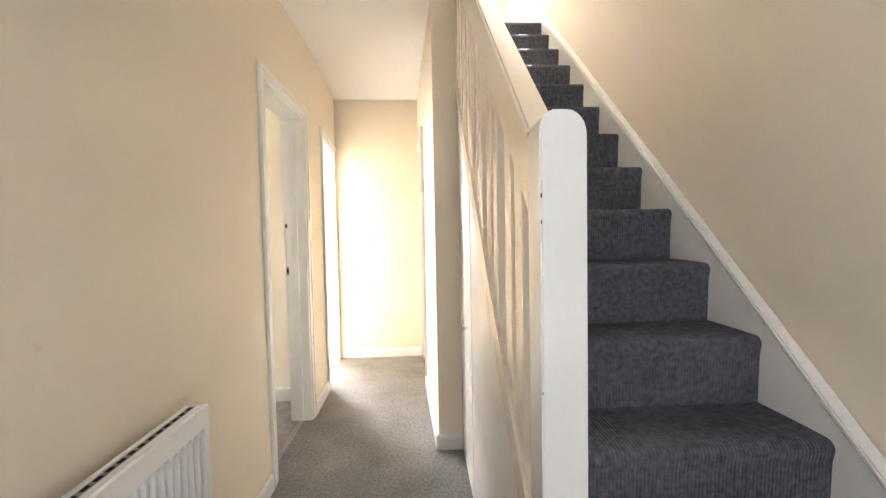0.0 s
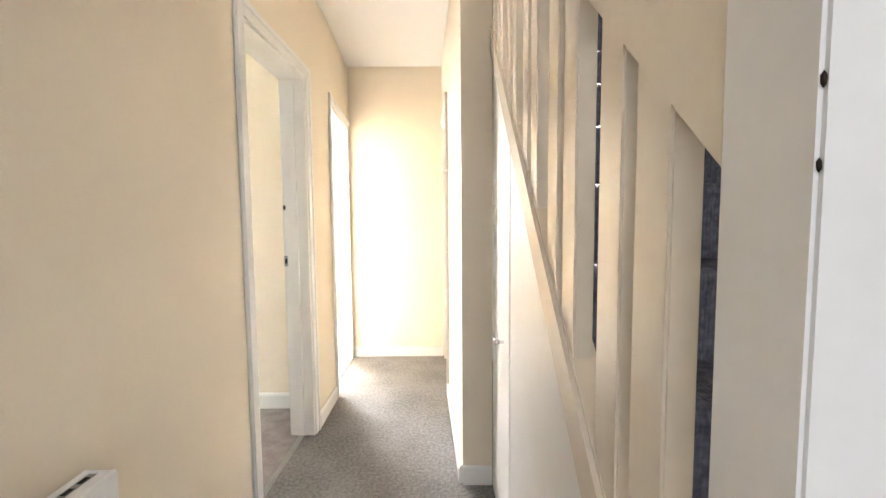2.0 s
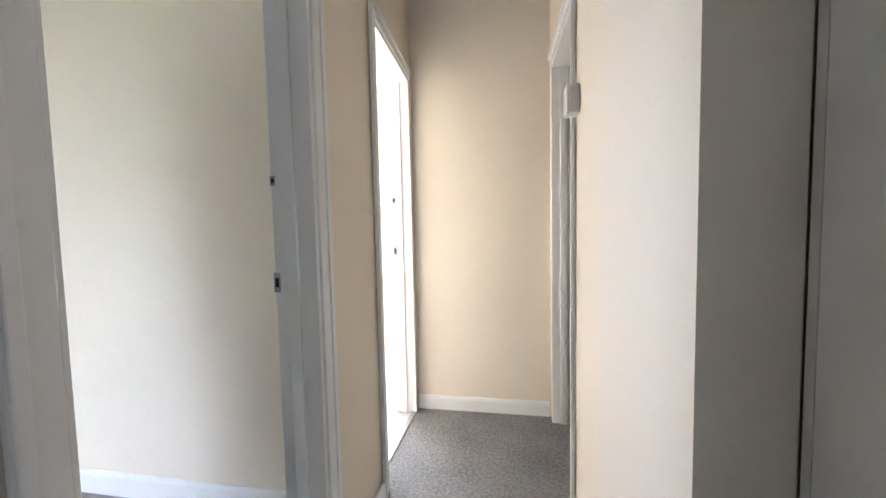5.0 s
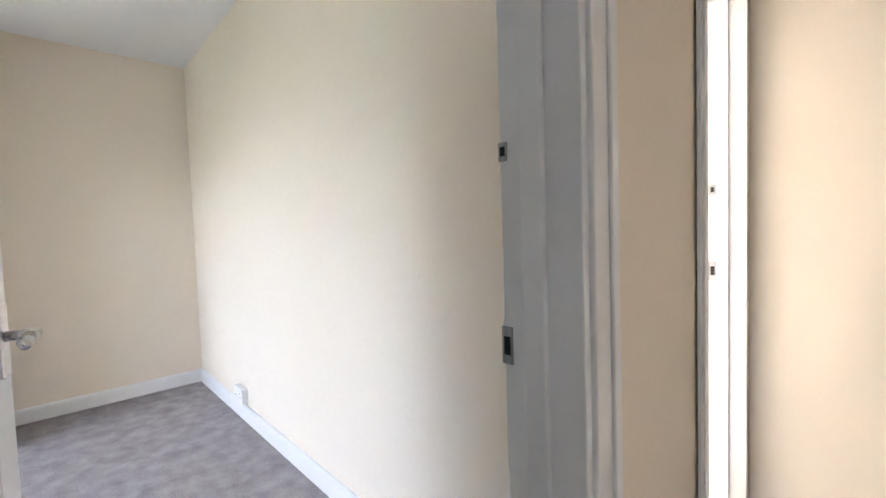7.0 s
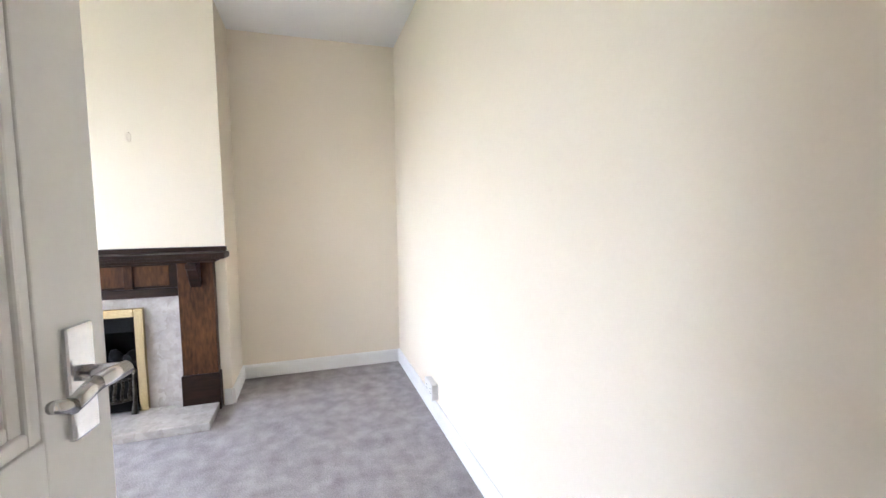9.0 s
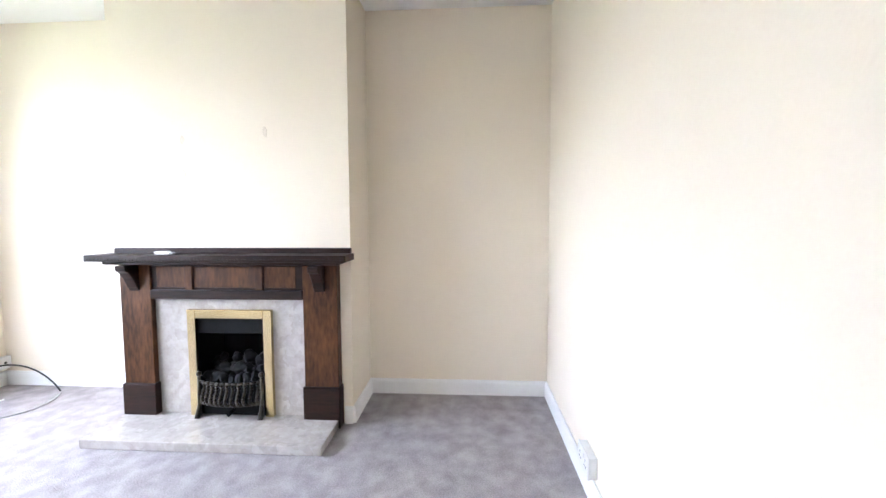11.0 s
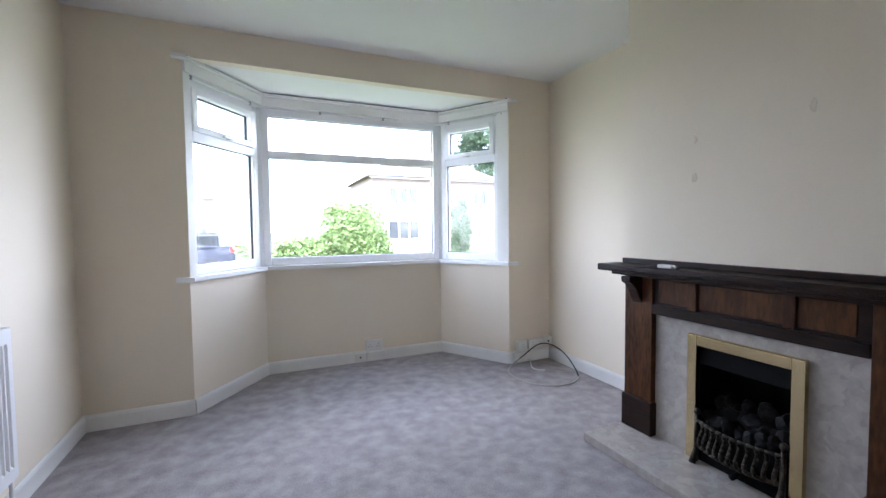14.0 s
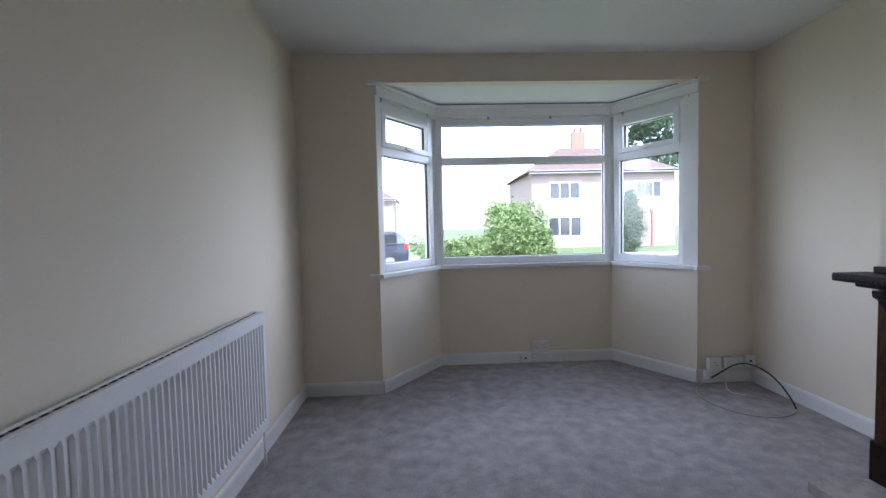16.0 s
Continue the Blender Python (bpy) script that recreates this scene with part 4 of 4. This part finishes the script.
tube("white_cable", [(-3.2, -2.98, 0.03), (-3.16, -2.90, 0.006), (-3.08, -2.80, 0.006), (-3.12, -2.74, 0.006), (-3.17, -2.72, 0.006)], 0.0045, PLASTIC, cab2)

# scuffs left by old fixings
for (y, z, w, h) in ((-0.818, 1.668, 0.014, 0.03), (-1.30, 1.63, 0.010, 0.026), (-1.30, 1.44, 0.014, 0.022)):
    bm = B()
    bmesh.ops.create_icosphere(bm, subdivisions=2, radius=1, matrix=Matrix.Translation((XC + 0.0005, y, z)) @ Matrix.Diagonal((0.0012, w, h, 1)))
    for v in bm.verts:
        v.co.y += 0.006 * noise.noise(v.co * 60)
        v.co.z += 0.006 * noise.noise(v.co * 50)
    tagged(mesh("plaster_scuff", bm, GRIME, True), "small brown scuff from an old wall fixing", "wall mark", "wall scuffs")
for (y, z, w, h) in ((-1.33, 1.79, 0.006, 0.012), (-1.42, 1.02, 0.008, 0.005), (-1.84, 1.82, 0.012, 0.012)):
    bm = B()
    bmesh.ops.create_icosphere(bm, subdivisions=2, radius=1, matrix=Matrix.Translation((HX + 0.0005, y, z)) @ Matrix.Diagonal((0.0012, w, h, 1)))
    tagged(mesh("plaster_scuff", bm, GRIME, True), "small brown scuff on the hall wall", "wall mark", "wall scuffs")

# Unseen board, added to stop the outside bay lamps spilling into the hall.
structure("light_stop_front_door", box(B(), 0.38, 1.58, -3.125, -3.09, 0.6, 2.1), UPVC, "unseen white board added to keep outside lamp light from the hall", "door panel")
# ---- front door glazing behind the start of the walk ----
fd = thing("door_1", "white glazed front door frame with side light", "door", kind="structure")
for x0, x1, z0, z1 in ((0.38, 0.44, 0.6, 2.1), (1.52, 1.58, 0.6, 2.1), (0.95, 1.01, 0.6, 2.1), (0.44, 0.95, 2.04, 2.1), (1.01, 1.52, 2.04, 2.1), (0.44, 0.95, 0.6, 0.66), (1.01, 1.52, 0.6, 0.66)):
    part("frame", box(B(), x0, x1, -3.08, -3.03, z0, z1, 0.003), UPVC, fd)

# ---- outside ----
GRASS = mat("lawn_and_verge", (0.10, 0.14, 0.05), (0.06, 0.09, 0.03), rough=0.95, scale=2, fine=40, bump=0.6)
ASPH = mat("asphalt", (0.06, 0.06, 0.062), (0.045, 0.045, 0.047), rough=0.9, scale=1, fine=80, bump=0.4)
PAVE = mat("pavement_slabs", (0.30, 0.29, 0.27), (0.24, 0.23, 0.22), rough=0.9, scale=2, fine=50, bump=0.3)
RENDER = mat("pale_render", (0.31, 0.25, 0.22), (0.25, 0.195, 0.17), rough=0.9, scale=1, fine=30, bump=0.3)
BRICK = mat("red_brick", (0.36, 0.16, 0.11), (0.28, 0.12, 0.09), rough=0.9, scale=3, fine=30, bump=0.4)
ROOF = mat("clay_roof_tiles", (0.12, 0.085, 0.07), (0.085, 0.06, 0.05), rough=0.85, scale=3, fine=25, bump=0.5)
LEAF = mat("leaf_green", (0.17, 0.24, 0.075), (0.095, 0.15, 0.042), rough=0.6, scale=3, fine=20)
LEAFD = mat("conifer_green", (0.045, 0.085, 0.035), (0.025, 0.05, 0.02), rough=0.7, scale=4, fine=20)
BARK = mat("bark", (0.12, 0.085, 0.06), (0.07, 0.05, 0.035), rough=0.9, scale=8, fine=40, bump=0.6)
CARP = mat("dark_blue_car_paint", (0.010, 0.012, 0.024), (0.008, 0.01, 0.02), rough=0.3, coat=0.3)
CARG = mat("tinted_car_glass", (0.02, 0.022, 0.025), rough=0.06)
REDL = mat("red_tail_lamp", (0.5, 0.02, 0.015), rough=0.25)
PANEG = mat("house_window_glass", (0.06, 0.065, 0.07), (0.04, 0.045, 0.05), rough=0.08, scale=1.5)
DOORR = mat("brown_red_door", (0.22, 0.06, 0.04), (0.16, 0.045, 0.03), rough=0.5)
G0 = -0.30
structure("ground", box(B(), -400, 400, -800, YF - 0.26, G0 - 0.3, G0), GRASS, "front gardens and verge running to the distance", "ground")
structure("ground_rear", box(B(), -400, 400, 4.11, 400, G0 - 0.3, G0), GRASS, "rear garden ground", "ground")
structure("road", box(B(), -120, 120, -19, -11.5, G0, G0 + 0.01), ASPH, "grey asphalt residential road", "road")
structure("pavement_near", box(B(), -120, 120, -11.5, -9.6, G0, G0 + 0.11, 0.02), PAVE, "concrete slab pavement with kerb", "pavement")
structure("pavement_far", box(B(), -120, 120, -21, -19, G0, G0 + 0.11, 0.02), PAVE, "concrete slab pavement with kerb", "pavement")


def leaf_crown(n, shape, size, seed, material, name, parent):
    """Many small folded leaves spread in an uneven volume given by shape(rng)."""
    r = random.Random(seed)
    vs, fs = [], []
    for _ in range(n):
        c = Vector(shape(r))
        u = Vector((r.gauss(0, 1), r.gauss(0, 1), r.gauss(0, 0.6))).normalized()
        w = u.cross(Vector((r.gauss(0, 1), r.gauss(0, 1), r.gauss(0, 1)))).normalized()
        s = size * r.uniform(0.6, 1.3)
        k = len(vs)
        nrm = u.cross(w) * s * 0.15
        vs += [c - u * s, c + w * s * 0.45 + nrm, c + u * s, c - w * s * 0.45 + nrm]
        fs += [(k, k + 1, k + 2), (k, k + 2, k + 3)]
    me = bpy.data.meshes.new(name)
    me.from_pydata([tuple(v) for v in vs], [], fs)
    me.materials.append(material)
    ob = new(name, me)
    ob.parent = parent
    return tagged(ob, kind="stuff")


def blob(clumps):
    def pick(r):
        cx, cy, cz, rad = clumps[r.randrange(len(clumps))]
        d = Vector((r.gauss(0, 1), r.gauss(0, 1), r.gauss(0, 1))).normalized()
        return Vector((cx, cy, cz)) + d * rad * r.uniform(0.55, 1.0) * (1 + 0.25 * noise.noise(d * 3 + Vector((cx, cy, cz))))
    return pick


def trunk(parent, x, y, h, r, limbs, seed):
    bm = B()
    cyl(bm, (x, y, G0), (x, y, G0 + h), r, 9, r * 0.6)
    rr = random.Random(seed)
    for i in range(limbs):
        a = rr.uniform(0, 6.28)
        z = G0 + h * rr.uniform(0.35, 0.95)
        L = h * rr.uniform(0.4, 0.8)
        cyl(bm, (x, y, z), (x + math.cos(a) * L * 0.6, y + math.sin(a) * L * 0.6, z + L * 0.7), r * 0.4, 6, r * 0.12)
    return part("trunk", bm, BARK, parent, smooth=True)


bush = thing("garden_bush", "rounded bright green leafy bush in the front garden", "bush", (0, 0, 0))
trunk(bush, -2.42, -7.2, 1.0, 0.06, 9, 3)
rr = random.Random(8)
cl = [(-2.38 + rr.gauss(0, 0.42), -7.2 + rr.gauss(0, 0.34), G0 + 0.35 + 1.65 * rr.random(), rr.uniform(0.2, 0.32)) for _ in range(150)]
cl = [(x, y, z, r) for x, y, z, r in cl if math.hypot(x + 2.38, y + 7.2) < 0.66 * math.sqrt(max(0.0, 1 - ((z - 0.35) / 1.35) ** 2)) + 0.03]
leaf_crown(34000, blob(cl), 0.032, 1, LEAF, "crown", bush)
hedge = thing("garden_hedge", "low loose green hedge beside the bush", "hedge")
trunk(hedge, -1.1, -7.5, 0.8, 0.04, 6, 4)
rr = random.Random(9)
leaf_crown(14000, blob([(-1.35 + rr.uniform(-0.55, 0.6), -7.5 + rr.gauss(0, 0.3), G0 + 0.2 + 1.05 * rr.random(), rr.uniform(0.18, 0.3)) for _ in range(34)]), 0.032, 2, LEAF, "crown", hedge)
con = thing("conifer", "slim dark green conifer in the opposite garden", "conifer")
trunk(con, -11.7, -21.8, 1.2, 0.1, 4, 5)
leaf_crown(5000, blob([(-11.7 + random.Random(i).gauss(0, 0.13), -21.8, G0 + 0.35 + i * 0.1, 0.62 * (1 - (i / 31) ** 2) + 0.08) for i in range(30)]), 0.09, 6, LEAFD, "crown", con)
bt = thing("background_tree", "tall leafy tree behind the opposite houses", "tree")
trunk(bt, -25.5, -44, 9.0, 0.3, 8, 6)
rr = random.Random(4)
leaf_crown(9000, blob([(-25.5 + rr.gauss(0, 1.3), -44 + rr.gauss(0, 1.3), 6.5 + 6.0 * rr.random(), rr.uniform(0.7, 1.3)) for _ in range(40)]), 0.22, 7, LEAFD, "crown", bt)


def house(x0, x1, yf, depth, eave, ridge, label, wallmat, bays, porch=None):
    """A two-storey house with pitched roof, framed windows, door and chimney; its front faces +y."""
    root = thing("house", label, "house", (0, 0, 0))
    part("wall", box(B(), x0, x1, yf - depth, yf, G0, eave), wallmat, root)
    yb = yf - depth
    bm = B()
    ym, hip = (yf + yb) / 2, depth / 2
    q = [bm.verts.new(c) for c in ((x0 - 0.4, yf + 0.4, eave), (x1 + 0.4, yf + 0.4, eave), (x1 + 0.4, yb - 0.4, eave), (x0 - 0.4, yb - 0.4, eave), (x0 + hip * 0.8, ym, ridge), (x1 - hip * 0.8, ym, ridge))]
    for f in ((0, 1, 5, 4), (1, 2, 5), (2, 3, 4, 5), (3, 0, 4), (3, 2, 1, 0)):
        bm.faces.new([q[k] for k in f])
    bmesh.ops.recalc_face_normals(bm, faces=bm.faces)
    roof = part("roof", bm, ROOF, root, "weathered clay tile roof")
    part("gutter", cyl(B(), (x0 - 0.3, yf + 0.45, eave), (x1 + 0.3, yf + 0.45, eave), 0.06), RUBBER, roof)
    part("fascia", box(B(), x0 - 0.3, x1 + 0.3, yf + 0.401, yf + 0.42, eave - 0.12, eave + 0.08), UPVC, roof)
    cx = x0 + (x1 - x0) * 0.54
    ch = part("chimney", box(B(), cx - 0.5, cx + 0.5, (yf + yb) / 2 - 0.3, (yf + yb) / 2 + 0.3, ridge - 0.8, ridge + 1.2, 0.02), BRICK, roof, "red brick chimney stack")
    for k in (-0.25, 0.25):
        part("chimney_pot", cyl(B(), (cx + k, (yf + yb) / 2, ridge + 1.2), (cx + k, (yf + yb) / 2, ridge + 1.6), 0.13, 10, 0.1), ROOF, ch)
    for (cx, zc, w, h) in bays:
        wn_ = part("window", box(B(), cx - w / 2, cx + w / 2, yf - 0.02, yf + 0.05, zc - h / 2, zc + h / 2, 0.01), UPVC, root)
        k = max(2, round(w / 0.7))
        for i in range(k):
            a = cx - w / 2 + 0.06 + (w - 0.06) * i / k
            part("pane", box(B(), a, a + (w - 0.06) / k - 0.06, yf + 0.051, yf + 0.056, zc - h / 2 + 0.06, zc + h / 2 - 0.06), PANEG, wn_)
    if porch:
        px, = porch
        d = part("door", box(B(), px - 0.45, px + 0.45, yf, yf + 0.05, G0 + 0.05, 1.9, 0.01), DOORR, root, "brown red front door")
        part("porch_roof", extrude_yz(B(), [(yf + 0.001, 2.2), (yf + 1.1, 2.0), (yf + 1.1, 2.1), (yf + 0.001, 2.6)], px - 1.0, px + 1.0), ROOF, root)
        for k in (-0.9, 0.9):
            part("porch_post", box(B(), px + k - 0.05, px + k + 0.05, yf + 0.95, yf + 1.05, G0, 2.01), DOORR, root)
    return root


house(-18.5, -8.3, -29, 8, 5.0, 7.4, "pale rendered semi-detached house across the road", RENDER, [(-10.6, 3.7, 2.2, 1.2), (-10.6, 1.2, 2.4, 1.4), (-14.2, 3.7, 1.0, 1.1), (-16.6, 3.7, 1.8, 1.2), (-8.9, 1.0, 0.6, 1.9)], (-15.4,))
house(2.5, 12.0, -44, 8, 4.4, 6.6, "distant pale house across the road", RENDER, [(4.5, 3.2, 1.8, 1.1), (8.0, 3.2, 1.8, 1.1), (4.5, 1.0, 2.0, 1.3), (8.0, 1.0, 2.0, 1.3)])

# parked car
car = thing("parked_car", "dark blue hatchback parked by the kerb", "car", (0, 0, 0))
CX, CY = -0.45, -13.2
prof = [(-0.02, 0.30), (-0.05, 0.75), (0.02, 0.98), (0.20, 1.38), (0.5, 1.47), (1.7, 1.46), (2.45, 1.05), (3.35, 0.92), (3.6, 0.68), (3.62, 0.32)]
bm = B()
a, b = [bm.verts.new((u, -0.8 + (0.12 if z > 1.1 else 0), z)) for u, z in prof], [bm.verts.new((u, 0.8 - (0.12 if z > 1.1 else 0), z)) for u, z in prof]
bm.faces.new(a), bm.faces.new(b[::-1])
for i in range(len(prof)):
    bm.faces.new((a[i], b[i], b[(i + 1) % len(prof)], a[(i + 1) % len(prof)]))
bmesh.ops.recalc_face_normals(bm, faces=bm.faces)
bmesh.ops.bevel(bm, geom=list(bm.edges), offset=0.05, segments=3, affect="EDGES")
part("body", bm, CARP, car, smooth=False)
for s in (-1, 1):
    for (u0, u1) in ((0.42, 1.15), (1.22, 2.0)):
        bm = B()
        box(bm, u0, u1, s * 0.735, s * 0.765, 1.02, 1.36, 0.01)
        part("side_window", bm, CARG, car)
    for u in (0.65, 2.85):
        bm = B()
        cyl(bm, (u, s * 0.62, 0.30), (u, s * 0.81, 0.30), 0.30, 20)
        w = part("wheel", bm, RUBBER, car, "black tyre")
        part("rim", cyl(B(), (u, s * 0.811, 0.30), (u, s * 0.82, 0.30), 0.19, 16), STEEL, w, "silver wheel rim")
    part("tail_lamp", box(B(), -0.06, 0.10, s * 0.70, s * 0.80, 0.80, 0.98, 0.01), REDL, car, "red tail lamp")
part("rear_window", box(B(), 0.06, 0.10, -0.6, 0.6, 1.02, 1.30, 0.01), CARG, car)
car.matrix_world = pose(-0.15, -16.5, G0 + 0.01, 0, 0, 0)
